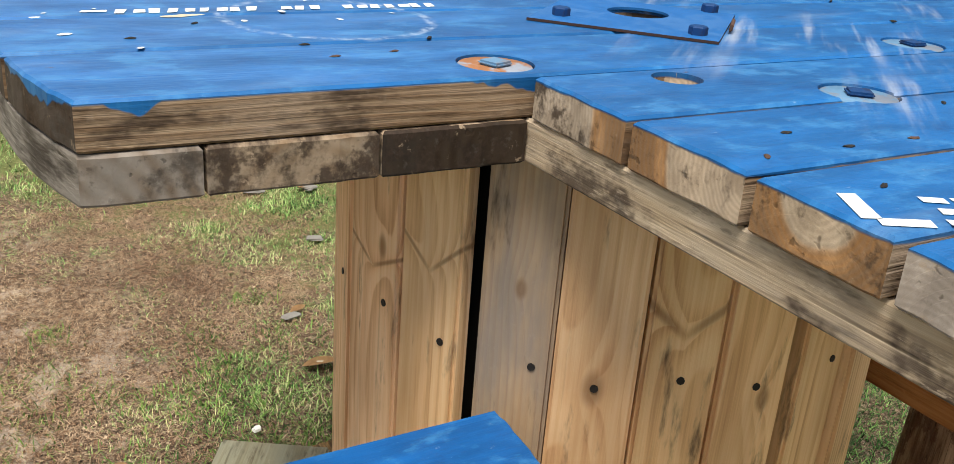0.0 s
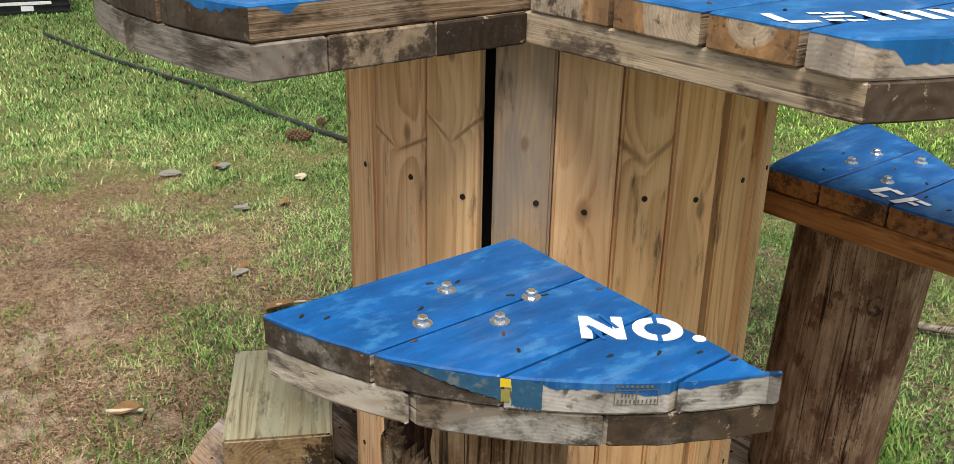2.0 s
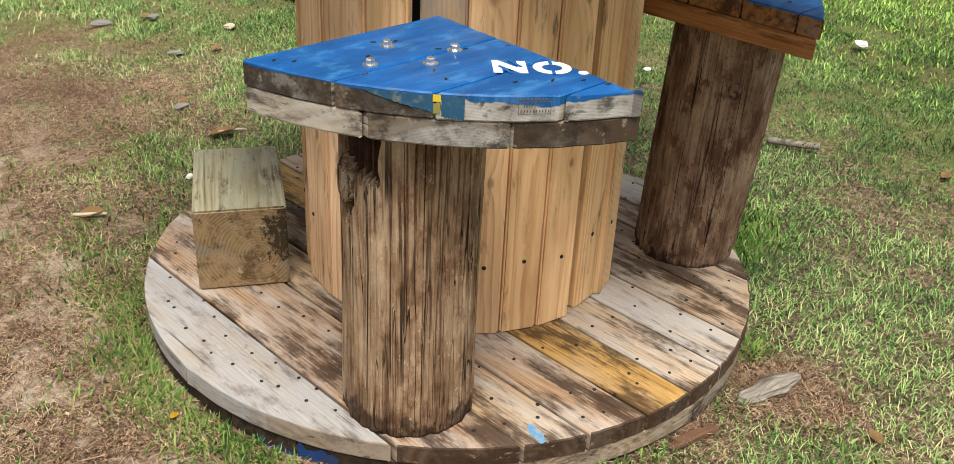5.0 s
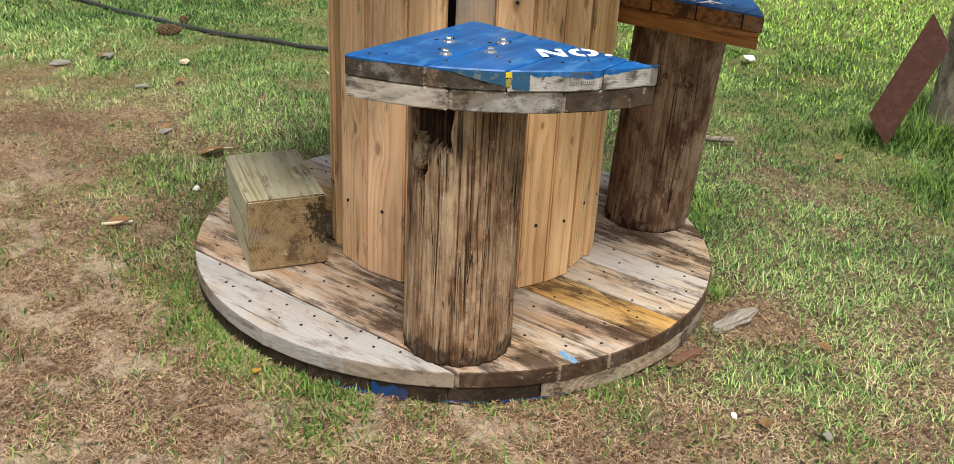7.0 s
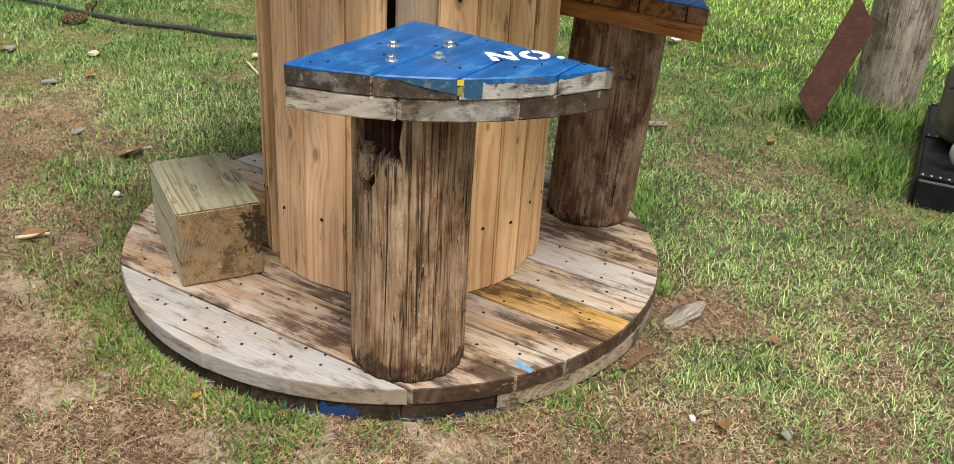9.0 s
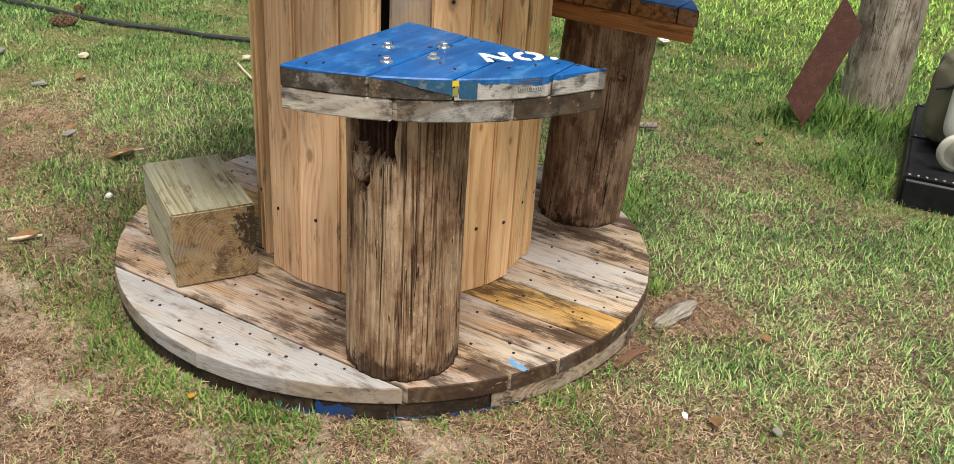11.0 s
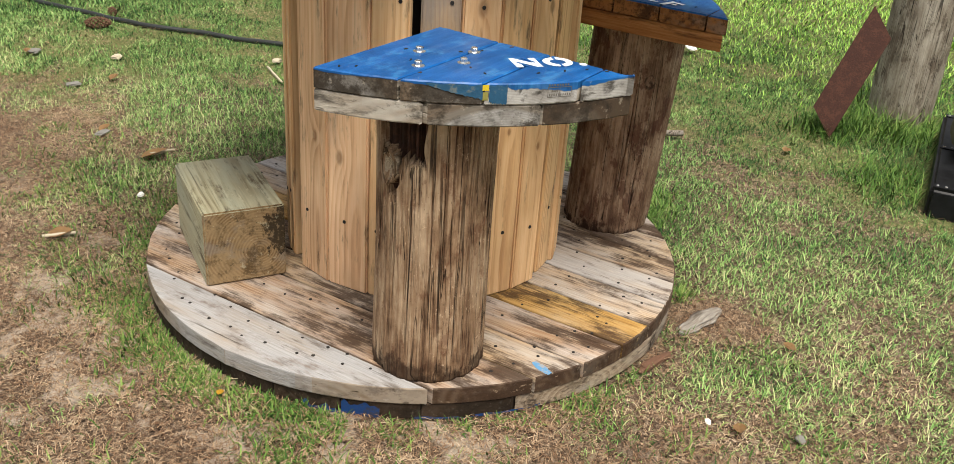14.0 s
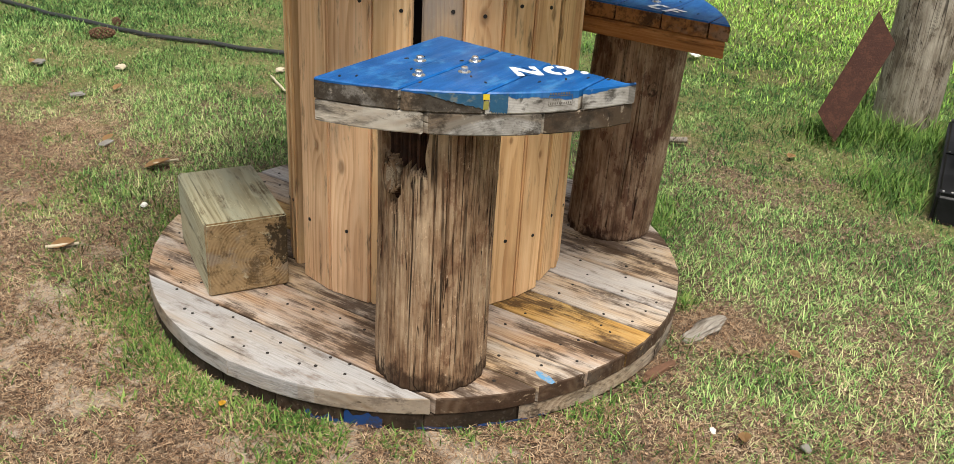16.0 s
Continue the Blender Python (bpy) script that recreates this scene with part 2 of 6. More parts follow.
        chips = g.noise(g.vec(g.m("MULTIPLY", alr, 12.0), g.m("MULTIPLY", a, 45.0), shift), 1.2, 6.0, 0.7)
        chip = g.step(chips, 0.70, 0.725)
        grime = g.noise(g.vec(g.m("MULTIPLY", alr, 5.0), g.m("MULTIPLY", a, 16.0), shift), 1.3, 5.0, 0.62)
        blue = g.mix(g.step(grime, 0.3, 0.75), tuple(c * 0.72 for c in paint), tuple(c * 1.22 for c in paint))
        mott = g.noise(g.vec(g.m("MULTIPLY", alr, 7.0), g.m("MULTIPLY", a, 11.0), shift), 2.4, 6.0, 0.68)
        blue = g.mix(g.m("MULTIPLY", g.step(mott, 0.50, 0.66), 0.42), blue, (0.06, 0.25, 0.52))
        blue = g.mix(g.m("MULTIPLY", g.step(mott, 0.46, 0.30), 0.45), blue, (0.006, 0.04, 0.15))
        blue = g.mix(g.m("MULTIPLY", g.step(big, 0.54, 0.78), 0.24), blue, (0.22, 0.32, 0.46))
        blue = g.mix(g.m("MULTIPLY", g.step(fine, 0.66, 0.72), 0.25), blue, (0.35, 0.45, 0.6))
        blue = g.mix(g.m("MULTIPLY", g.step(fibre, 0.60, 0.78), 0.25), blue, (0.01, 0.03, 0.11))
        if scrape:
            wx, wy, _ = g.xyz(g.node("NewGeometry", 0))
            s1, s2 = g.m("ADD", g.m("MULTIPLY", wx, 0.72), g.m("MULTIPLY", wy, 0.69)), g.m("SUBTRACT", g.m("MULTIPLY", wx, 0.69), g.m("MULTIPLY", wy, 0.72))
            sc = g.noise(g.vec(g.m("MULTIPLY", s1, 1.5), g.m("MULTIPLY", s2, 22.0), 0.0), 1.0, 5.0, 0.62)
            zone = g.m("MULTIPLY", g.step(g.noise(g.vec(wx, wy, 3.0), 3.0, 2.0), 0.40, 0.58), g.step(wx, 0.5, 0.8))
            blue = g.mix(g.m("MULTIPLY", g.m("MULTIPLY", g.step(sc, 0.52, 0.72), zone), 0.55), blue, (0.50, 0.53, 0.58))
            ex, ey = g.m("SUBTRACT", wx, 0.36), g.m("SUBTRACT", wy, 0.915)
            ed = g.m("ABSOLUTE", g.m("SUBTRACT", g.m("SQRT", g.m("ADD", g.m("MULTIPLY", ex, ex), g.m("MULTIPLY", ey, ey))), 0.108))
            cup = g.m("MULTIPLY", g.m("SUBTRACT", 1.0, g.step(ed, 0.002, 0.008)), g.step(fine, 0.42, 0.62))
            blue = g.mix(g.m("MULTIPLY", cup, 0.45), blue, (0.42, 0.50, 0.62))
        coat = g.m("MULTIPLY", coat, g.m("SUBTRACT", 1.0, g.m("MULTIPLY", chip, 0.8)))
        col = g.mix(coat, col, blue)
        rr = g.m("SUBTRACT", rough, g.m("MULTIPLY", coat, g.m("ADD", g.m("MULTIPLY", grime, 0.35), 0.18)))
        height = g.m("ADD", g.m("MULTIPLY", height, g.m("SUBTRACT", 1.0, g.m("MULTIPLY", coat, 0.72))), g.m("MULTIPLY", coat, 0.25))
    sp = g.m("SUBTRACT", spec, g.m("MULTIPLY", coat, -0.06)) if paint else spec
    return g.finish(col, rr, height, 0.8, relief, spec=sp)


def log_wood(name, deep, mid, pale, red, patch=0.5, foot=0.0, flecks=0.3, crack_width=0.018, relief=0.004):
    """Weathered round timber stood on end: thin drying cracks, rubbed fibres, ragged stains, a darker foot."""
    g = Graph(name)
    p = g.obj()
    x, y, z = g.xyz(p)
    fibre = g.noise(g.vec(g.m("MULTIPLY", x, 190.0), g.m("MULTIPLY", y, 190.0), g.m("MULTIPLY", z, 9.0)), 1.0, 5.0, 0.7)
    strand = g.noise(g.vec(g.m("MULTIPLY", x, 70.0), g.m("MULTIPLY", y, 70.0), g.m("MULTIPLY", z, 4.0)), 1.0, 4.0, 0.6)
    cloud_ = g.noise(g.vec(g.m("MULTIPLY", x, 15.0), g.m("MULTIPLY", y, 15.0), g.m("MULTIPLY", z, 7.0)), 1.0, 5.0, 0.65)
    tone = g.m("ADD", g.m("ADD", g.m("MULTIPLY", fibre, 0.55), g.m("MULTIPLY", strand, 0.40)), g.m("MULTIPLY", g.m("SUBTRACT", cloud_, 0.5), 1.0))
    col = g.ramp(tone, ((0.26, deep), (0.44, mid), (0.60, pale), (0.76, tuple(min(1, c * 1.35) for c in pale))))
    rag = g.m("ADD", g.noise(g.vec(g.m("MULTIPLY", x, 22.0), g.m("MULTIPLY", y, 22.0), g.m("MULTIPLY", z, 13.0)), 1.0, 6.0, 0.7), g.m("MULTIPLY", g.m("SUBTRACT", strand, 0.5), 0.35))
    col = g.mix(g.m("MULTIPLY", g.step(rag, 0.60 - 0.1 * patch, 0.66 - 0.1 * patch), 0.35 + 0.45 * patch), col, red)
    if flecks:
        fl = g.noise(g.vec(g.m("MULTIPLY", x, 150.0), g.m("MULTIPLY", y, 150.0), g.m("MULTIPLY", z, 80.0)), 1.0, 5.0, 0.75)
        zone = g.step(g.noise(p, 11.0, 3.0, 0.6), 0.48, 0.62)
        col = g.mix(g.m("MULTIPLY", g.m("MULTIPLY", g.step(fl, 0.57, 0.66), zone), flecks), col, tuple(min(1, c * 1.55 + 0.05) for c in pale))
        col = g.mix(g.m("MULTIPLY", g.step(fl, 0.40, 0.33), 0.5), col, tuple(c * 0.5 for c in deep))
    lines = None
    for k, zk, w, seed in ((24.0, 0.35, crack_width * 0.62, 0.0), (52.0, 0.7, crack_width * 0.7, 7.0), (120.0, 4.0, crack_width * 0.9, 13.0)):
        cn = g.noise(g.vec(g.m("ADD", g.m("MULTIPLY", x, k), seed), g.m("MULTIPLY", y, k), g.m("MULTIPLY", z, zk)), 1.0, 0.6, 0.4)
        open_ = g.step(g.noise(g.vec(g.m("MULTIPLY", x, 16.0), g.m("MULTIPLY", y, 16.0), g.m("ADD", g.m("MULTIPLY", z, 4.0), seed)), 1.0, 2.0), 0.42, 0.60)
        ln = g.m("MULTIPLY", g.m("SUBTRACT", 1.0, g.step(g.m("ABSOLUTE", g.m("SUBTRACT", cn, 0.5)), w * 0.3, w)), open_)
        lines = ln if lines is None else g.m("MAXIMUM", lines, ln)
    col = g.mix(g.m("MULTIPLY", lines, 0.93), col, tuple(c * 0.14 for c in deep))
    # darkens the timber below a ragged line at its foot
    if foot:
        uneven = g.m("ADD", g.m("SUBTRACT", z, foot), g.m("MULTIPLY", g.m("SUBTRACT", rag, 0.5), -0.22))
        col = g.mix(g.m("MULTIPLY", g.m("SUBTRACT", 1.0, g.step(uneven, -0.02, 0.012)), 0.8), col, tuple(c * 0.33 for c in deep))
    height = g.m("SUBTRACT", g.m("ADD", g.m("MULTIPLY", fibre, 0.7), g.m("MULTIPLY", strand, 0.5)), g.m("MULTIPLY", lines, 1.4))
    return g.finish(col, 0.82, height, 0.9, relief, spec=0.2)


def plain(name, col, rough=0.6, metal=0.0, var=0.25, scale=30.0, bump=0.2, second=None, amount=0.4, spec=0.4):
    """A plain surface with wear at two scales."""
    g = Graph(name)
    p = g.obj()
    n1, n2 = g.noise(p, scale, 5.0, 0.65), g.noise(p, scale * 0.2, 3.0)
    c = g.mix(n1, tuple(v * (1 - var) for v in col), tuple(min(1, v * (1 + var)) for v in col))
    if second:
        c = g.mix(g.m("MULTIPLY", g.step(g.m("ADD", g.m("MULTIPLY", n1, 0.5), g.m("MULTIPLY", n2, 0.5)), 0.48, 0.58), amount), c, second)
    return g.finish(c, g.m("ADD", g.m("MULTIPLY", g.m("SUBTRACT", n1, 0.5), 0.25), rough), n1, bump, 0.002, metal, spec)


# one paint in two tones: the table's is lightened for sky sheen
BLUE = (0.009, 0.108, 0.325)
SEAT_BLUE = (0.007, 0.090, 0.305)
GREY_TONES = ((0.16, 0.12, 0.085), (0.30, 0.24, 0.18), (0.42, 0.36, 0.29))
PINE_TONES = ((0.46, 0.23, 0.10), (0.785, 0.51, 0.272), (0.90, 0.665, 0.40))
def top_plank_wood(end, spill, blotch=0.9, stain=0.45, heart=None, front_run=0.0):
    return wood("painted_table_plank", ((0.075, 0.04, 0.02), (0.20, 0.125, 0.072), (0.33, 0.245, 0.165)), end=end, paint=BLUE, spill=spill, weathered=0.42, grain=0.5, weather=(0.34, 0.27, 0.21),
                dark=(0.024, 0.015, 0.010), stain=stain, blotch=blotch, blotch_scale=1.5, contrast=0.45, ring=0.007, scrape=True, heart=heart, front_run=front_run)


def under_plank_wood(end, blotch=1.0, stain=0.5):
    return wood("weathered_under_plank", ((0.11, 0.065, 0.037), (0.33, 0.23, 0.142), (0.47, 0.36, 0.255)), end=end, weathered=0.45, grain=0.5, weather=(0.33, 0.28, 0.23), dark=(0.022, 0.014, 0.010),
                stain=stain, blotch=blotch, blotch_scale=1.5, contrast=0.4, ring=0.006)


top_pale = top_plank_wood((0.43, 0.335, 0.24, 1.0), 0.004, 0.25, 0.2, (0.07, -0.02, 0.095))
top_orange = top_plank_wood((0.44, 0.33, 0.225, 1.0), 0.004, 0.3, 0.2, (-0.06, -0.01, 0.078))
top_rings = top_plank_wood((0.45, 0.34, 0.23, 1.0), 0.004, 0.15, 0.1, (0.004, 0.004, 0.031))
top_front = top_plank_wood((0.40, 0.33, 0.27, 1.0), 0.012, 0.5, 0.35, (0.05, -0.10, 0.16), 0.020)
top_notch = top_plank_wood((0.055, 0.042, 0.034, 1.0), 0.024, 0.8, 0.4)
top_runs = top_plank_wood((0.055, 0.042, 0.034, 1.0), 0.036, 1.0, 0.5)
under_grey = wood("grey_under_plank", ((0.085, 0.072, 0.062), (0.20, 0.178, 0.158), (0.30, 0.275, 0.25)), end=(0.20, 0.172, 0.15, 1.0), weathered=0.5, grain=0.4, weather=(0.25, 0.23, 0.21), dark=(0.03, 0.024, 0.02), stain=0.4, blotch=0.5, contrast=0.3, ring=0.007)
under_mixed = under_plank_wood((0.25, 0.19, 0.135, 1.0), 1.5, 0.6)
under_black = under_plank_wood((0.03, 0.02, 0.013, 1.0), 1.2, 0.6)
under_pale = wood("pale_under_plank", ((0.17, 0.11, 0.066), (0.43, 0.325, 0.215), (0.58, 0.47, 0.345)), end=(0.07, 0.05, 0.037, 1.0), weathered=0.45, grain=0.4, weather=(0.42, 0.365, 0.31), dark=(0.035, 0.024, 0.018), stain=0.3, blotch=0.85, blotch_scale=1.1, blotch_along=6.0, contrast=0.3, ring=0.012)
def seat_plank_wood(end, blotch, stain, layer=True, heart=None):
    return wood("painted_seat_plank" if layer else "weathered_seat_underlayer", GREY_TONES, end=end, paint=SEAT_BLUE if layer else None, spill=0.010 if layer else 0.0, lip=0.007, weathered=0.6, grain=0.5, weather=(0.48, 0.435, 0.38),
                dark=(0.020, 0.015, 0.011), stain=stain, blotch=blotch, blotch_scale=1.3, contrast=0.35, ring=0.006, heart=heart)


seat_dark = seat_plank_wood((0.17, 0.15, 0.13, 1.0), 1.8, 0.6, True, (0.01, -0.055, 0.05, 0.2))
seat_mixed = seat_plank_wood((0.30, 0.262, 0.222, 1.0), 1.6, 0.6, True, (-0.05, -0.05, 0.075, 0.35))
seat_pale = seat_plank_wood((0.38, 0.35, 0.315, 1.0), 0.9, 0.5, True, (0.03, -0.12, 0.14, 0.4))
lower_pale = seat_plank_wood((0.38, 0.345, 0.30, 1.0), 0.8, 0.5, False)
lower_mixed = seat_plank_wood((0.31, 0.285, 0.255, 1.0), 1.1, 0.5, False, (-0.02, -0.09, 0.085, 0.2))
lower_dark = seat_plank_wood((0.13, 0.105, 0.083, 1.0), 1.3, 0.5, False, (0.02, -0.055, 0.03, 0.4))
seat_red = wood("reddish_seat_plank", ((0.10, 0.045, 0.018), (0.24, 0.115, 0.045), (0.36, 0.19, 0.085)), end=(0.27, 0.125, 0.045, 1.0), paint=SEAT_BLUE, spill=0.0, weathered=0.08, stain=0.5, blotch=0.9, blotch_scale=1.4, dark=(0.03, 0.015, 0.008), contrast=0.5, ring=0.010)
red_under = wood("reddish_seat_underlayer", ((0.18, 0.07, 0.022), (0.34, 0.15, 0.05), (0.44, 0.22, 0.085)), weathered=0.05, stain=0.3, blotch=0.3, contrast=0.4, end=(0.42, 0.23, 0.10, 1.0), dark=(0.05, 0.022, 0.01))
RIM = (0.085, 0.055, 0.036, 1.0)
# bleached wood; the bluish weather tone also paints the sky's sheen
base_grey = wood("bleached_base_plank", grain=0.6, end=(0.25, 0.205, 0.16, 1.0), dark=(0.085, 0.066, 0.054), tones=((0.18, 0.125, 0.085), (0.32, 0.25, 0.18), (0.355, 0.33, 0.30)), weather=(0.36, 0.362, 0.375), weathered=0.68, stain=0.35, blotch=0.6, contrast=0.35, cracks=0.7)
base_brown = wood("brown_stained_base_plank", grain=0.5, end=RIM, dark=(0.026, 0.014, 0.008), tones=((0.135, 0.063, 0.030), (0.34, 0.205, 0.115), (0.50, 0.385, 0.27)), weather=(0.50, 0.45, 0.41), weathered=0.48, stain=0.5, blotch=1.1, contrast=0.35)
base_gold = wood("golden_stained_base_plank", grain=0.5, end=RIM, dark=(0.028, 0.014, 0.007), tones=((0.19, 0.085, 0.022), (0.44, 0.255, 0.075), (0.55, 0.385, 0.17)), weather=(0.52, 0.42, 0.29), weathered=0.3, stain=0.55, blotch=1.15, contrast=0.35, gold=0.5)
base_mix = wood("pale_streaked_base_plank", grain=0.5, end=RIM, dark=(0.028, 0.015, 0.009), tones=((0.20, 0.105, 0.048), (0.43, 0.29, 0.165), (0.55, 0.44, 0.31)), weather=(0.49, 0.45, 0.41), weathered=0.5, stain=0.5, blotch=1.0, contrast=0.35)
base_pale = wood("pale_bleached_base_plank", grain=0.5, end=RIM, dark=(0.05, 0.03, 0.02), tones=((0.20, 0.13, 0.08), (0.43, 0.345, 0.26), (0.54, 0.48, 0.41)), weather=(0.49, 0.468, 0.455), weathered=0.6, stain=0.35, blotch=0.7, contrast=0.35)
base_side = wood("dark_base_underlayer", ((0.03, 0.018, 0.012), (0.085, 0.055, 0.037), (0.17, 0.13, 0.095)), end=(0.045, 0.03, 0.02, 1.0), weathered=0.2, stain=0.6, blotch=1.3, blotch_scale=1.4, contrast=0.35, grain=0.5, dark=(0.012, 0.008, 0.005), weather=(0.16, 0.13, 0.10))
base_side_pale = wood("tan_base_underlayer", ((0.12, 0.075, 0.05), (0.31, 0.235, 0.165), (0.46, 0.38, 0.29)), weathered=0.3, stain=0.4, blotch=0.6, blotch_scale=1.4, contrast=0.35, grain=0.5, dark=(0.02, 0.013, 0.009))
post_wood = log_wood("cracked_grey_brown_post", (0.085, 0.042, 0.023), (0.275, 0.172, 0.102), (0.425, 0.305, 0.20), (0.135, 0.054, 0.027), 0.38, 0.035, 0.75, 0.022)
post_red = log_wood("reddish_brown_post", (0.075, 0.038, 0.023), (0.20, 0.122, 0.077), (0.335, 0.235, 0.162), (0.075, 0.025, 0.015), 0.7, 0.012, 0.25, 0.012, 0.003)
pole_wood = log_wood("silvery_pole_wood", (0.10, 0.08, 0.06), (0.24, 0.205, 0.16), (0.34, 0.305, 0.25), (0.085, 0.06, 0.042), 0.6, 0.0, 0.15, 0.014, 0.003)
block_wood = wood("green_treated_block_wood", ((0.22, 0.185, 0.10), (0.39, 0.36, 0.235), (0.49, 0.465, 0.33)), axis=1, ring=0.0085, contrast=0.4, weather=(0.39, 0.405, 0.31), weathered=0.45, stain=0.3, cracks=0.6, dark=(0.05, 0.032, 0.014), centre=(0.03, 0.075), rot=(0.088, 0.12, 0.042), blotch=0.4, blotch_scale=1.0, blotch_along=3.0, grain=0.5, end=(0.265, 0.185, 0.098, 1.0), end_ring=0.0075)
ply_wood = wood("plywood_sheet", ((0.24, 0.11, 0.05), (0.40, 0.215, 0.11), (0.50, 0.30, 0.17)), axis=2, ring=0.05, warp=0.3, contrast=0.75, weathered=0.0, stain=0.1, cracks=0.1, fibre_scale=0.25, grain=0.4)
root_wood = wood("bleached_root_wood", ((0.06, 0.045, 0.032), (0.19, 0.16, 0.13), (0.33, 0.30, 0.265)), ring=0.006, contrast=0.5, weathered=0.4, stain=0.7, cracks=0.9, grain=1.0)
knot_wood = wood("cut_knot_wood", ((0.12, 0.085, 0.06), (0.36, 0.28, 0.20), (0.55, 0.45, 0.34)), axis=2, ring=0.0042, contrast=0.6, weathered=0.2, stain=0.2, centre=(0.0, 0.0), warp=0.004)
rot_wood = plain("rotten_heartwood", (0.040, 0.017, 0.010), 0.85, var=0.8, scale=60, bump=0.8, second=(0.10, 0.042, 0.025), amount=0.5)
steel = plain("bright_zinc_bolt", (0.72, 0.72, 0.70), 0.28, 0.9, 0.15, 80)
rust = plain("rusty_iron", (0.085, 0.045, 0.03), 0.8, 0.2, 0.5, 120, 0.5, (0.09, 0.05, 0.035), 0.6)
blue_steel = plain("blue_painted_steel", (0.014, 0.105, 0.32), 0.6, 0.0, 0.3, 40, 0.2, (0.05, 0.14, 0.32), 0.5, 0.15)
navy_steel = plain("dark_navy_steel", (0.008, 0.045, 0.15), 0.6, 0.0, 0.4, 90, 0.3, (0.02, 0.02, 0.03), 0.6, 0.15)
pale_blue_steel = plain("worn_pale_blue_steel", (0.11, 0.235, 0.39), 0.5, 0.1, 0.3, 90, 0.3, (0.20, 0.13, 0.08), 0.5)
rusty_blue = plain("rusty_blue_splashed_steel", (0.30, 0.13, 0.055), 0.7, 0.1, 0.4, 70, 0.4, (0.22, 0.34, 0.46), 0.7)
nail_iron = plain("black_nail_head", (0.022, 0.018, 0.016), 0.7, 0.3, 0.4, 300)
# near-black colour standing in for shade in the gaps and axle hole
shade_black = plain("near_black_shade", (0.012, 0.009, 0.007), 0.9, 0, 0.5, 90)
white_paint = plain("stencil_white_paint", (0.74, 0.75, 0.77), 0.6, 0, 0.1, 160, 0.3, (0.36, 0.43, 0.58), 0.35)
yellow_paint = plain("yellow_paint", (0.68, 0.5, 0.03), 0.5, 0, 0.15, 90)
blue_paint = plain("blue_paint_splash", (0.006, 0.042, 0.16), 0.55, 0, 0.35, 120, 0.4, (0.04, 0.035, 0.03), 0.7)
ink = plain("faded_black_ink", (0.12, 0.105, 0.09), 0.8, 0, 0.4, 200)
rust_plate = plain("rusted_sheet", (0.052, 0.018, 0.012), 0.8, 0.0, 0.5, 160, 0.6, (0.095, 0.036, 0.021), 0.6)
black_plastic = plain("scuffed_black_plastic", (0.006, 0.0062, 0.0075), 0.45, 0, 0.3, 25, 0.15, (0.014, 0.015, 0.018), 0.4, 0.25)
olive_cloth = plain("olive_canvas", (0.12, 0.112, 0.075), 0.9, 0, 0.25, 400, 0.5)
pale_cloth = plain("pale_grey_canvas", (0.52, 0.52, 0.48), 0.9, 0, 0.15, 400, 0.5)
cream_plastic = plain("cream_plastic", (0.5, 0.48, 0.42), 0.5, 0, 0.15, 40)
hose_rubber = plain("black_hose_rubber", (0.018, 0.02, 0.02), 0.5, 0, 0.3, 60)
stone_grey = plain("grey_stone", (0.19, 0.18, 0.165), 0.85, 0, 0.35, 70, 0.6)
pale_chip = plain("pale_wood_chip", (0.46, 0.40, 0.30), 0.85, 0, 0.3, 80, 0.5)
paper_white = plain("white_scrap", (0.75, 0.75, 0.72), 0.8, 0, 0.1, 60)
dead_leaf = plain("dry_brown_leaf", (0.32, 0.19, 0.085), 0.8, 0, 0.4, 60, 0.4)
yellow_leaf = plain("yellow_leaf", (0.62, 0.36, 0.03), 0.7, 0, 0.2, 60)
cone_brown = plain("pine_cone_brown", (0.12, 0.06, 0.035), 0.85, 0, 0.5, 120, 0.5)
white_metal = plain("white_painted_sheet", (0.82, 0.82, 0.83), 0.5, 0, 0.05, 3, 0.05, (0.60, 0.60, 0.60), 0.3)
green_trim = plain("green_painted_trim", (0.012, 0.17, 0.085), 0.5, 0, 0.12, 20)
tank_grey = plain("grey_painted_cylinder", (0.55, 0.53, 0.47), 0.5, 0, 0.12, 10)
bucket_white = plain("white_bucket_plastic", (0.62, 0.63, 0.64), 0.4, 0, 0.08, 20)
bucket_lid = plain("yellow_bucket_lid", (0.62, 0.42, 0.07), 0.45, 0, 0.1, 20)
crate_black = plain("black_crate_plastic", (0.014, 0.015, 0.017), 0.45, 0, 0.3, 40)
crate_blue = plain("blue_crate_plastic", (0.055, 0.085, 0.32), 0.45, 0, 0.15, 40)
crate_red = plain("red_crate_plastic", (0.55, 0.035, 0.04), 0.45, 0, 0.15, 40)
chair_grey = plain("dark_grey_chair_metal", (0.06, 0.065, 0.07), 0.45, 0.2, 0.2, 30)
cushion_cloth = plain("faded_cushion_cloth", (0.38, 0.33, 0.26), 0.9, 0, 0.35, 18, 0.3, (0.22, 0.12, 0.06), 0.6)
shed_floor = plain("dark_shed_boards", (0.07, 0.06, 0.05), 0.9, 0, 0.4, 12)


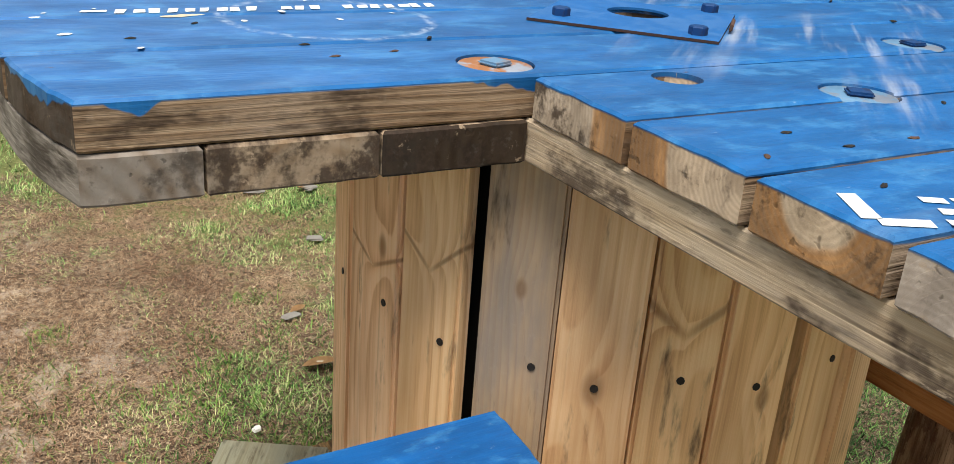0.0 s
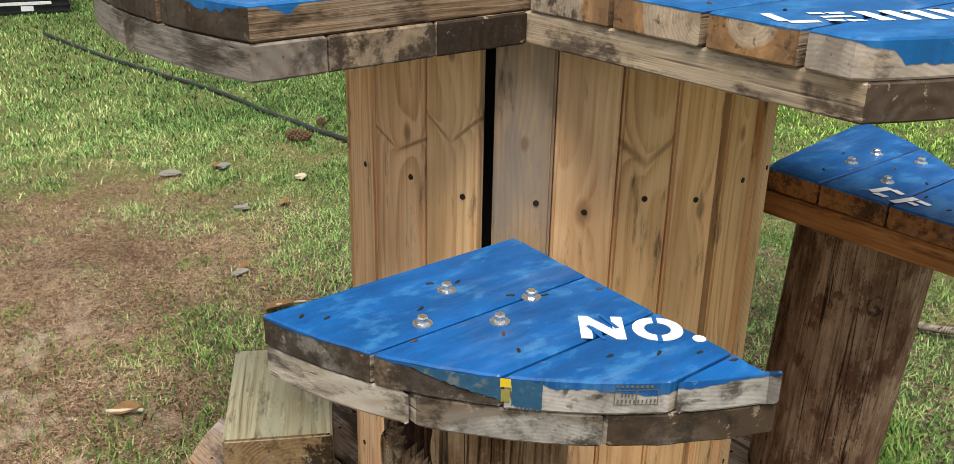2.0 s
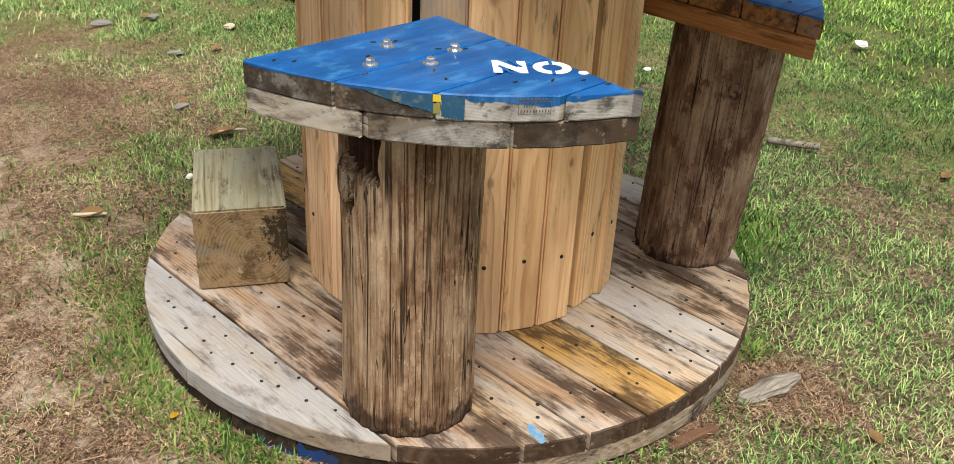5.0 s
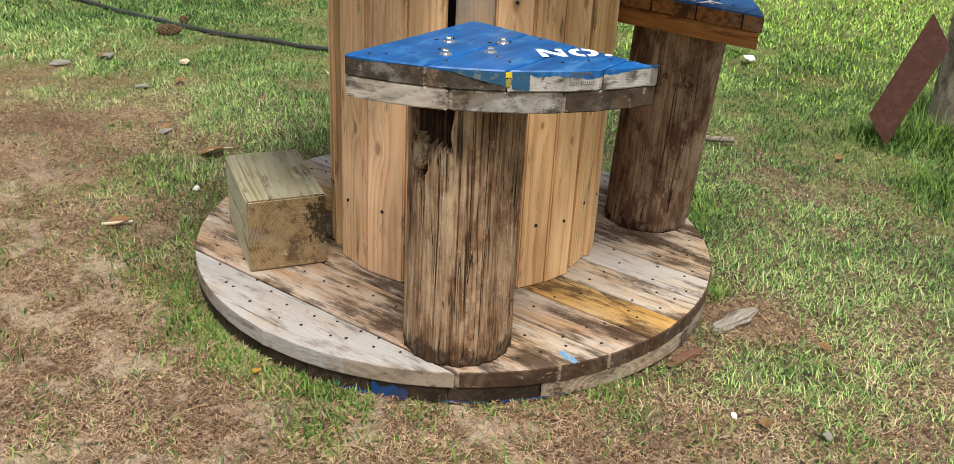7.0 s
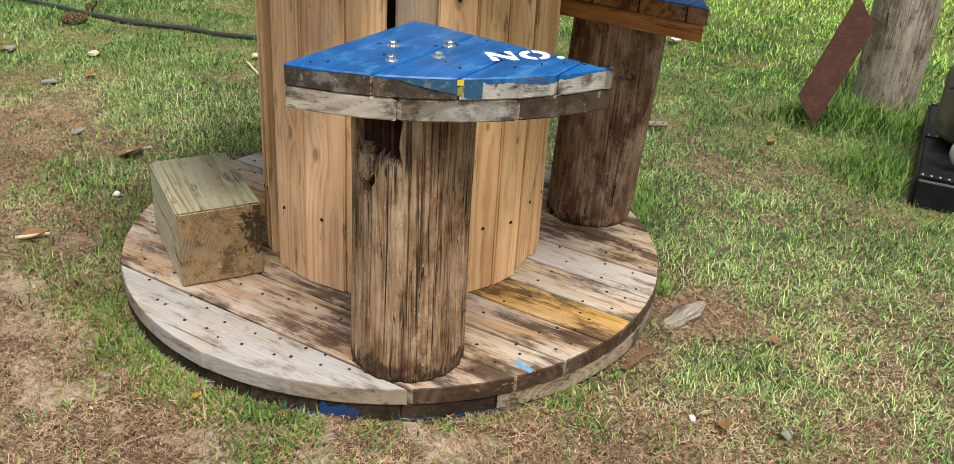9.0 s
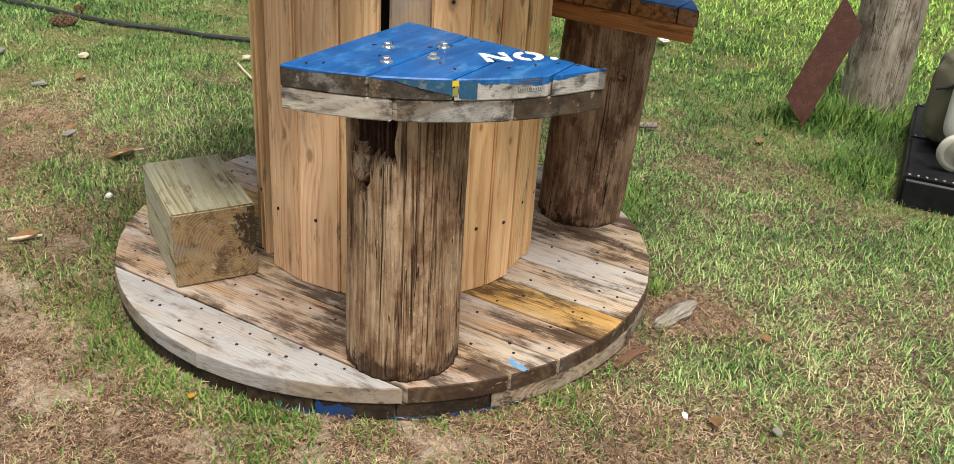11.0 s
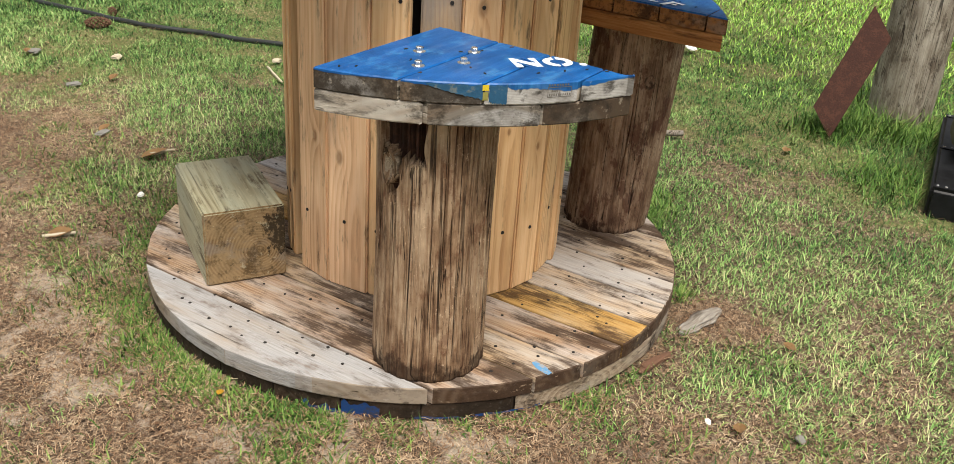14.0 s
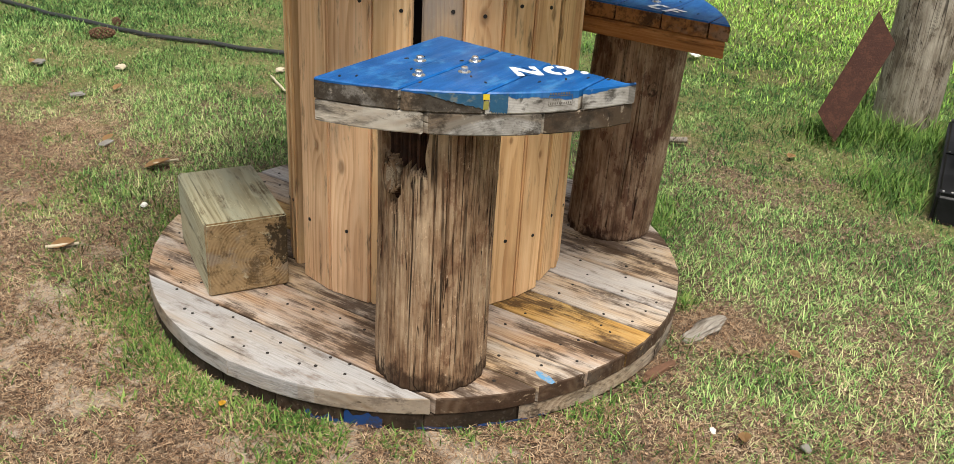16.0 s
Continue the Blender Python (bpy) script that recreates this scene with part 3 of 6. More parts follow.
def soil_material():
    g = Graph("lawn_soil")
    p = g.obj()
    n1, n2, n3 = g.noise(p, 1.3, 4.0), g.noise(p, 9.0, 5.0, 0.65), g.noise(p, 70.0, 5.0, 0.7)
    n4 = g.noise(p, 260.0, 3.0, 0.7)
    n3 = g.m("ADD", g.m("MULTIPLY", n3, 0.5), g.m("MULTIPLY", n4, 0.5))
    soil = g.ramp(n3, ((0.38, (0.014, 0.009, 0.006)), (0.5, (0.12, 0.082, 0.055)), (0.66, (0.44, 0.35, 0.255))))
    sand = g.step(g.m("ADD", g.m("MULTIPLY", n2, 0.7), g.m("MULTIPLY", n1, 0.3)), 0.50, 0.58)
    xs, ys, _ = g.xyz(p)
    soil = g.mix(g.m("MULTIPLY", g.m("MULTIPLY", sand, 0.52), g.m("SUBTRACT", 1.0, g.step(xs, 0.15, 0.55))), soil, g.mix(n3, (0.42, 0.32, 0.24), (0.80, 0.72, 0.62)))
    turf = g.ramp(n3, ((0.3, (0.025, 0.034, 0.010)), (0.52, (0.13, 0.145, 0.052)), (0.72, (0.37, 0.33, 0.17))))
    x, y, z = g.xyz(p)
    far = g.step(g.m("ADD", g.m("MULTIPLY", x, 0.75), g.m("MULTIPLY", y, 0.75)), 1.7, 3.9)
    ox, oy = g.m("ADD", x, 0.1), g.m("SUBTRACT", y, 1.2)
    away = g.step(g.m("SQRT", g.m("ADD", g.m("MULTIPLY", ox, ox), g.m("MULTIPLY", oy, oy))), 1.7, 3.0)
    f = g.step(g.m("ADD", n2, g.m("MULTIPLY", g.m("SUBTRACT", g.m("MAXIMUM", far, away), 0.5), 0.5)), 0.36, 0.62)
    lawn = g.step(g.m("ADD", x, y), 7.0, 12.0)
    turf = g.mix(lawn, turf, g.ramp(n3, ((0.3, (0.028, 0.060, 0.012)), (0.7, (0.085, 0.15, 0.03)))))
    # ground colour near the hedge goes near black, painting the trees' shade
    hedge_shade = g.m("MULTIPLY", g.step(g.m("ADD", g.m("ADD", x, y), g.m("MULTIPLY", n1, 2.0)), 16.0, 17.2), g.step(x, 5.5, 7.0))
    turf = g.mix(hedge_shade, turf, g.ramp(n3, ((0.3, (0.008, 0.009, 0.004)), (0.7, (0.040, 0.040, 0.015)))))
    return g.finish(g.mix(f, soil, turf), 0.95, g.m("ADD", n3, g.m("MULTIPLY", n2, 1.2)), 0.8, 0.012, spec=0.15)


def blade_material(name, stops, rough=0.6, spec=0.15, greener=0.0):
    g = Graph(name)
    r = g.node("NewGeometry", 8)
    n, n2 = g.noise(g.obj(), 3.0, 3.0), g.noise(g.obj(), 13.0, 3.0, 0.6)
    f = g.m("ADD", g.m("MULTIPLY", r, 0.75), g.m("ADD", g.m("MULTIPLY", g.m("SUBTRACT", n, 0.5), 0.8), g.m("MULTIPLY", g.m("SUBTRACT", n2, 0.5), 0.7)))
    if greener:
        x, y, _ = g.xyz(g.obj())
        f = g.m("SUBTRACT", f, g.m("MULTIPLY", g.step(g.m("ADD", x, g.m("MULTIPLY", y, 0.08)), 1.0, 2.3), greener))
    return g.finish(g.ramp(f, stops), rough, spec=spec)


soil = soil_material()
grass_mat = blade_material("grass_blades", ((0.0, (0.022, 0.062, 0.016)), (0.2, (0.105, 0.225, 0.056)), (0.42, (0.245, 0.41, 0.122)), (0.6, (0.40, 0.50, 0.20)), (0.8, (0.56, 0.515, 0.29)), (1.0, (0.73, 0.63, 0.43))), greener=0.30)
lush_mat = blade_material("lush_grass_blades", ((0.0, (0.070, 0.175, 0.020)), (0.4, (0.29, 0.52, 0.08)), (0.75, (0.44, 0.62, 0.15)), (1.0, (0.58, 0.62, 0.26))))
tuft_mat = blade_material("tuft_blades", ((0.0, (0.025, 0.065, 0.012)), (0.5, (0.115, 0.215, 0.04)), (0.85, (0.26, 0.34, 0.095)), (1.0, (0.46, 0.42, 0.22))))
straw_mat = blade_material("dry_needles", ((0.0, (0.075, 0.042, 0.025)), (0.25, (0.205, 0.115, 0.066)), (0.52, (0.36, 0.245, 0.15)), (0.8, (0.51, 0.395, 0.27)), (1.0, (0.66, 0.56, 0.42))), 0.8)
# leaf colours kept near black so they carry the hedge's shade
hedge_mat = blade_material("shade_dark_hedge_leaves", ((0.0, (0.005, 0.010, 0.003)), (0.7, (0.014, 0.024, 0.008)), (1.0, (0.05, 0.075, 0.02))), 0.9, 0.02)


# ---- builders ----
def part(name, bm, material, parent=None, label="", m=None, smooth=False):
    """Links a bmesh as one mesh object, under a thing or a part if one is given."""
    me = bpy.data.meshes.new(name)
    bm.to_mesh(me)
    bm.free()
    for mt in (material if isinstance(material, (list, tuple)) else (material,)):
        me.materials.append(mt)
    if smooth:
        for f in me.polygons:
            f.use_smooth = True
    ob = new(name, me)
    if parent is not None:
        ob.parent = parent
        ob.matrix_parent_inverse = Matrix.Translation(-parent.location) if parent.type == "EMPTY" else parent.matrix_basis.inverted()
    if m is not None:
        ob.matrix_basis = m
    if label:
        ob["label"] = label
    return ob


def sharing(name, ob, m, parent):
    """Another piece on the mesh of ob."""
    o = new(name, ob.data)
    o.parent = parent
    o.matrix_parent_inverse = ob.matrix_parent_inverse
    o.matrix_basis = m
    return o


def thing(name, loc, label, category, group=""):
    e = new(name)
    e.location = loc
    e.empty_display_size = 0.1
    return tagged(e, label, category, group)


def box_bm(sx, sy, sz, bevel=0.004, z0=0.0, seg=2):
    bm = bmesh.new()
    bmesh.ops.create_cube(bm, size=1)
    for v in bm.verts:
        v.co = Vector((v.co.x * sx, v.co.y * sy, (v.co.z + 0.5) * sz + z0))
    if bevel:
        bmesh.ops.bevel(bm, geom=list(bm.edges), offset=bevel, segments=seg, affect="EDGES")
    return bm


def lathe_bm(profile, seg=32):
    """Turns (radius, height) pairs round z."""
    bm = bmesh.new()
    rings = []
    for r, z in profile:
        rings.append([bm.verts.new((max(r, 1e-5) * math.cos(2 * math.pi * i / seg), max(r, 1e-5) * math.sin(2 * math.pi * i / seg), z)) for i in range(seg)])
    for a, b in zip(rings, rings[1:]):
        for i in range(seg):
            bm.faces.new((a[i], a[(i + 1) % seg], b[(i + 1) % seg], b[i]))
    if profile[0][0] > 0:
        bm.faces.new(rings[0][::-1])
    if profile[-1][0] > 0:
        bm.faces.new(rings[-1])
    bmesh.ops.recalc_face_normals(bm, faces=bm.faces[:])
    return bm


def tube_bm(points, r, seg=8):
    """A tube along points; r is one radius or a list."""
    bm = bmesh.new()
    pts = [Vector(q) for q in points]
    rs = r if isinstance(r, (list, tuple)) else [r] * len(pts)
    rings = []
    for i, q in enumerate(pts):
        d = (pts[min(i + 1, len(pts) - 1)] - pts[max(i - 1, 0)]).normalized()
        u = d.cross(Vector((0, 0, 1)) if abs(d.z) < 0.9 else Vector((1, 0, 0))).normalized()
        w = d.cross(u)
        rings.append([bm.verts.new(q + rs[i] * (u * math.cos(2 * math.pi * k / seg) + w * math.sin(2 * math.pi * k / seg))) for k in range(seg)])
    for a, b in zip(rings, rings[1:]):
        for k in range(seg):
            bm.faces.new((a[k], a[(k + 1) % seg], b[(k + 1) % seg], b[k]))
    bm.faces.new(rings[0])
    bm.faces.new(rings[-1])
    bmesh.ops.recalc_face_normals(bm, faces=bm.faces[:])
    return bm


def plank(name, along_x, s0, s1, span, z_top, thick, material, parent, label="", rows=14, gap=0.0021, wear=0.0025, sag=0.0):
    """A plank lying flat from s0 to s1 across; span(s) gives where it starts and ends at each place across. Its ends may follow a curve."""
    s0, s1 = s0 + gap, s1 - gap
    rim = 0.0024
    ss = [s0 + (s1 - s0) * (0.5 - 0.5 * math.cos(math.pi * i / rows)) for i in range(rows + 1)]
    base = random.random() * 100
    lo, hi = [], []
    for s in ss:
        a, b = span(s)
        lo.append(a + wear * (noise.noise((s * 30, base, 0)) + 0.5 * noise.noise((s * 120, base, 3))))
        hi.append(b + wear * (noise.noise((s * 30, base, 9)) + 0.5 * noise.noise((s * 120, base, 5))))
    if max(h - l for l, h in zip(lo, hi)) < 0.03:
        return None
    cs, ca = (s0 + s1) / 2, (sum(lo) + sum(hi)) / 2 / len(lo)
    bm = bmesh.new()

    def layer(z, inset):
        vs = []
        for k, s in enumerate(ss):
            sx = min(max(s, s0 + inset), s1 - inset)
            l, h = lo[k] + inset, hi[k] - inset
            if h < l:
                l = h = (l + h) / 2
            zz = z + sag * noise.noise((s * 8, base, z))
            vs.append((bm.verts.new((l - ca, sx - cs, zz)), bm.verts.new((h - ca, sx - cs, zz))))
        return vs

    L = [layer(0, rim), layer(-rim, 0), layer(-thick + rim, 0), layer(-thick, rim)]
    n = len(ss)
    for k in range(n - 1):
        bm.faces.new((L[0][k][0], L[0][k][1], L[0][k + 1][1], L[0][k + 1][0]))
        bm.faces.new((L[3][k][1], L[3][k][0], L[3][k + 1][0], L[3][k + 1][1]))
    for A, B in zip(L, L[1:]):
        for k in range(n - 1):
            bm.faces.new((A[k][0], A[k + 1][0], B[k + 1][0], B[k][0]))
            bm.faces.new((A[k + 1][1], A[k][1], B[k][1], B[k + 1][1]))
        bm.faces.new((A[0][1], A[0][0], B[0][0], B[0][1]))
        bm.faces.new((A[-1][0], A[-1][1], B[-1][1], B[-1][0]))
    bmesh.ops.recalc_face_normals(bm, faces=bm.faces[:])
    if along_x:
        m = pose(ca, cs, z_top)
    else:
        for v in bm.verts:
            v.co.y *= -1
        bmesh.ops.reverse_faces(bm, faces=bm.faces[:])
        m = pose(cs, ca, z_top, 0, 0, 90)
    return part(name, bm, material, parent, label, m)


def bore(ob, holes):
    """Drills holes (x, y, z, radius, depth) into a plank."""
    bm = bmesh.new()
    for x, y, z, r, d in holes:
        c = lathe_bm(((r, z - d), (r, z + 0.02)), 28)
        me = bpy.data.meshes.new("cut")
        c.to_mesh(me)
        c.free()
        me.transform(Matrix.Translation((x, y, 0)))
        bm.from_mesh(me)
        bpy.data.meshes.remove(me)
    me = bpy.data.meshes.new("cut")
    bm.to_mesh(me)
    bm.free()
    cut = new("cut", me)
    cut.matrix_basis = ob.matrix_basis
    mod = ob.modifiers.new("bore", "BOOLEAN")
    mod.operation, mod.solver, mod.object = "DIFFERENCE", "EXACT", cut
    bpy.context.view_layer.update()
    made = bpy.data.meshes.new_from_object(ob.evaluated_get(bpy.context.evaluated_depsgraph_get()))
    ob.modifiers.clear()
    ob.data = made
    bpy.data.objects.remove(cut)


def chord(c, r, s, axis):
    """Where a circle begins and ends at a place s across."""
    d = s - c[1 - axis]
    h = math.sqrt(max(r * r - d * d, 1e-8))
    return c[axis] - h, c[axis] + h


# ---- ground ----
GROUND = 0.026


def ground_height(x, y):
    return GROUND + 0.010 * noise.noise((x * 1.7, y * 1.7, 0)) + 0.006 * noise.noise((x * 7, y * 7, 4))


def ground():
    near = np.arange(-2.6, 6.0, 0.06)
    out = 6.0 + np.cumsum(0.06 * 1.22 ** np.arange(1, 37))
    back = -2.6 - np.cumsum(0.06 * 1.22 ** np.arange(1, 37))
    ax = np.concatenate((back[::-1], near, out))
    n = len(ax)
    verts, faces = [], []
    for j in range(n):
        for i in range(n):
            x, y = float(ax[i]), float(ax[j])
            verts.append((x, y, ground_height(x, y) if max(abs(x), abs(y)) < 12 else GROUND))
    for j in range(n - 1):
        for i in range(n - 1):
            faces.append((j * n + i, j * n + i + 1, (j + 1) * n + i + 1, (j + 1) * n + i))
    me = bpy.data.meshes.new("ground")
    me.from_pydata(verts, [], faces)
    me.materials.append(soil)
    for f in me.polygons:
        f.use_smooth = True
    tagged(new("ground", me), "patchy lawn soil with sand and dry needles", "ground", kind="structure")


ground()

# ---- the cable reel table ----
AXIS = (0.738, 0.879)
TOP_C, TOP_R, TOP_Z = (0.797, 0.864), 0.756, 1.084
BASE_C, BASE_R, BASE_Z = (0.700, 0.874), 0.658, 0.111
DRUM_C, DRUM_R = (0.725, 0.870), 0.342
PLY = 0.038
N1 = (0.438, 0.640)
N2 = (0.992, 0.622)
reel = thing("cable_reel_table", (AXIS[0], AXIS[1], GROUND), "wooden cable reel table with worn blue top and two cut-outs", "table")


def top_span_x(y):
    a, b = chord(TOP_C, TOP_R, y, 0)
    if y < N1[1]:
        a = max(a, N1[0] + 0.02 * (y - N1[1]))
    if y < N2[1]:
        b = min(b, N2[0])
    return a, b


def top_span_y(x):
    a, b = chord(TOP_C, TOP_R, x, 1)
    if x < N1[0]:
        a = max(a, N1[1] + 0.010 * (N1[0] - x))
    if x > N2[0]:
        a = max(a, N2[1])
    return a, b


edges = [0.105, 0.262, 0.375, 0.503, 0.640, 0.795, 0.945, 1.10, 1.255, 1.40, 1.53, 1.63]
tops = []
for y0, y1 in zip(edges, edges[1:]):
    tops.append((y0, y1, plank("top_plank", True, y0, y1, top_span_x, TOP_Z, PLY, top_runs if y0 > 0.7 else top_notch if y0 > 0.6 else top_front if y0 < 0.2 else (top_rings if 0.2 < y0 < 0.3 else top_orange if 0.3 < y0 < 0.45 else top_pale), reel, "blue painted plank with scuffs", rows=18, gap=0.0044)))
edges = [0.03, 0.16, 0.30, 0.438, 0.58, 0.72, 0.86, 0.992, 1.13, 1.27, 1.41, 1.565]
for k, (x0, x1) in enumerate(zip(edges, edges[1:])):
    plank("under_plank", False, x0, x1, top_span_y, TOP_Z - PLY - 0.001, PLY + 0.001, (under_grey, under_mixed, under_black, under_pale)[min(k, 3)], reel, "bare weathered under plank", rows=18, gap=0.0012)

# counterbored tie bolts, axle hole and finger holes
WASHERS = [(0.430, 0.690), (0.700, 0.518), (0.457, 1.055), (0.746, 1.205), (1.038, 1.052), (0.982, 0.680)]
HOLES = [(0.565, 0.603, 0.023), (0.886, 1.127, 0.022)]
AXLE = (0.746, 0.886, 0.037)
for y0, y1, ob in tops:
    if ob is None:
        continue
    cuts = [(x, y, 0.0355, 0.006) for x, y in WASHERS] + [(x, y, r, 0.011) for x, y, r in HOLES] + [(AXLE[0], AXLE[1], AXLE[2], 0.034)]
    mine = [(x - ob.location.x, y - ob.location.y, 0.0, r, d) for x, y, r, d in cuts if y0 - r < y < y1 + r]
    if mine:
        bore(ob, mine)
for i, (x, y) in enumerate(WASHERS):
    bm = lathe_bm(((0.012, 0.0), (0.034, 0.0), (0.0345, 0.002), (0.033, 0.004), (0.012, 0.004)), 28)
    w = part("washer", bm, rusty_blue if i in (0, 2, 4) else pale_blue_steel, reel, "rusty blue-splashed steel washer", pose(x, y, TOP_Z - 0.0058), True)
    nb = box_bm(0.023, 0.023, 0.0045, 0.0018)
    part("nut", nb, navy_steel if i % 2 else pale_blue_steel, w, "square painted nut", pose(x, y, TOP_Z - 0.0019, 0, 0, 20 + 31 * i))

# steel centre plate, turned on the top
bm = bmesh.new()
ring_in = [bm.verts.new((0.037 * math.cos(2 * math.pi * i / 32) + 0.0165, 0.037 * math.sin(2 * math.pi * i / 32) + 0.019, 0.0035)) for i in range(32)]
ring_lo = [bm.verts.new((v.co.x, v.co.y, 0.0005)) for v in ring_in]
sq, sq_lo = [], []
for i in range(32):
    a = 2 * math.pi * i / 32 + radians(8.25)
    k = 0.105 / max(abs(math.cos(a - radians(42))), abs(math.sin(a - radians(42))))
    sq.append(bm.verts.new((k * math.cos(a), k * math.sin(a), 0.0035)))
    sq_lo.append(bm.verts.new((k * math.cos(a), k * math.sin(a), 0.0005)))
for i in range(32):
    j = (i + 1) % 32
    bm.faces.new((ring_in[i], sq[i], sq[j], ring_in[j]))
    bm.faces.new((sq[i], sq_lo[i], sq_lo[j], sq[j])).material_index = 1
    bm.faces.new((ring_in[j], ring_lo[j], ring_lo[i], ring_in[i]))
bmesh.ops.recalc_face_normals(bm, faces=bm.faces[:])
plate = part("centre_plate", bm, (blue_steel, plain("dark_rusty_edge", (0.045, 0.022, 0.018), 0.8, 0.1, 0.5, 90)), reel, "square blue-painted steel plate with rusty edge", pose(0.7255, 0.865, TOP_Z))
# near-black disc on the bore's floor paints the hole's shade
part("axle_hole_shade", lathe_bm(((0.0366, -0.0325), (0.0366, -0.031), (0.0, -0.031)), 32), shade_black, reel, "near-black disc painting the shade in the axle hole", pose(AXLE[0], AXLE[1], TOP_Z))
for x, y in ((0.628, 0.880), (0.722, 0.755), (0.850, 0.878), (0.742, 0.998)):
    part("bolt", lathe_bm(((0.0105, 0.0), (0.0105, 0.008), (0.009, 0.0095)), 6), navy_steel, plate, "", pose(x, y, TOP_Z + 0.0035, 0, 0, 15))
part("rust_flake", box_bm(0.004, 0.05, 0.008, 0.001), rust, plate, "rusty curled edge of the plate", pose(0.795, 0.781, TOP_Z + 0.003, 0, 12, -46))

# drum of upright staves
STAVES = [(158.0, 175.6), (175.8, 193.5), (194.0, 207.6), (211.2, 224.7), (225.1, 238.9), (239.4, 252.1), (252.5, 265.9), (271.0, 283.9), (284.3, 297.6)]
a = 298.0
while a < 360 + 147:
    STAVES.append((a, min(a + 13.4, 509.5)))
    a += 13.8
SPIKES = {1: ((0.27, 0.5, 0.010),), 2: ((0.30, 0.9, 0.012),), 5: ((0.285, 0.85, 0.024),)}
KNOTS = {1: ((0.30, 0.02, 0.010), (-0.13, -0.02, 0.012)), 2: ((0.42, 0.0, 0.008),), 3: ((0.31, 0.002, 0.008),), 4: ((0.22, 0.0, 0.014), (-0.12, 0.01, 0.008)),
         5: ((-0.05, 0.0, 0.006),), 6: ((0.21, 0.015, 0.010), (-0.1, 0.01, 0.007)), 7: ((0.30, 0.0, 0.009), (-0.05, -0.012, 0.009)), 0: ((-0.1, 0.01, 0.010),)}
TINT = [(1.0, 0.99, 1.08), (1.02, 1.01, 1.12), (0.96, 0.95, 0.95), (0.70, 0.70, 0.72), (0.93, 0.90, 0.92), (0.93, 0.90, 0.86), (1.0, 0.97, 0.95), (0.98, 0.96, 0.92), (1.0, 1.0, 1.0)]
stave_h = TOP_Z - 2 * PLY - BASE_Z
plain_stave = wood("pine_stave", PINE_TONES, weather=(0.45, 0.33, 0.24), axis=2, grain=0.36, warp=0.022, ring=0.0085, contrast=0.36, weathered=0.1, stain=0.15, cracks=0.2)
for i, (a0, a1) in enumerate(STAVES):
    if i in KNOTS:
        mt = wood("pine_stave_knotty", tuple(tuple(c * k for c, k in zip(t, TINT[i])) for t in PINE_TONES), axis=2, grain=0.36, warp=0.022, ring=0.0075 + 0.0016 * (i % 3), contrast=0.36, weathered=0.54 if i == 3 else (0.16 if i < 2 else 0.07),
                  weather=(0.21, 0.185, 0.168) if i == 3 else (0.47, 0.33, 0.235), stain=0.18, cracks=0.2, knots=KNOTS[i], spikes=SPIKES.get(i, ()))
    else:
        mt = plain_stave
    w = 2 * DRUM_R * math.sin(radians(a1 - a0) / 2)
    mid = radians((a0 + a1) / 2)
    dep = DRUM_R * math.cos(radians(a1 - a0) / 2) - {3: 0.004, 7: 0.009, 6: -0.003}.get(i, 0.0) + random.uniform(-0.002, 0.002)
    bm = box_bm(w * 0.988, 0.022, stave_h, 0.0035, -stave_h / 2)
    m = Matrix.Translation((DRUM_C[0], DRUM_C[1], BASE_Z + stave_h / 2)) @ Matrix.Rotation(mid + math.pi / 2, 4, "Z") @ Matrix.Translation((0, -(dep - 0.011), 0))
    stave = part("stave", bm, mt, reel, "grey-streaked pine stave" if i == 3 else "upright pine stave with knots", m)
    for zz, off in ((0.785, 0.01), (0.27, -0.006)):
        nm = m @ pose((random.uniform(-0.2, 0.2)) * w + off, -0.0112, zz - BASE_Z - stave_h / 2 + random.uniform(-0.012, 0.012), 90, 0, 0)
        part("nail", lathe_bm(((0.0042, 0.0), (0.0042, 0.0015)), 8), nail_iron, stave, "", nm)
# near-black cylinder added inside the drum; it paints the shade in the gaps
part("shade_core", lathe_bm(((0.27, BASE_Z), (0.27, TOP_Z - 2 * PLY)), 48), shade_black, reel, "added near-black cylinder painting the shade behind the staves", pose(DRUM_C[0], DRUM_C[1], 0))

# base flange, two crossed layers
def base_span(x):
    return chord(BASE_C, BASE_R, x, 1)


edges = [0.035, 0.186, 0.345, 0.452, 0.570, 0.682, 0.795, 0.905, 1.010, 1.115, 1.22, 1.36]
mats = [base_grey, base_brown, base_mix, base_brown, base_gold, base_mix, base_pale, base_mix, base_mix, base_brown, base_pale]
for (x0, x1), mt in zip(zip(edges, edges[1:]), mats):
    plank("base_plank", False, x0, x1, base_span, BASE_Z, PLY, mt, reel, {base_grey: "bleached grey base plank with sky sheen in its colour", base_gold: "golden stained base plank"}.get(mt, "brown streaked base plank"), rows=18, gap=0.0030)
edges = [0.21, 0.345, 0.48, 0.62, 0.76, 0.90, 1.04, 1.18, 1.32, 1.44, 1.54]
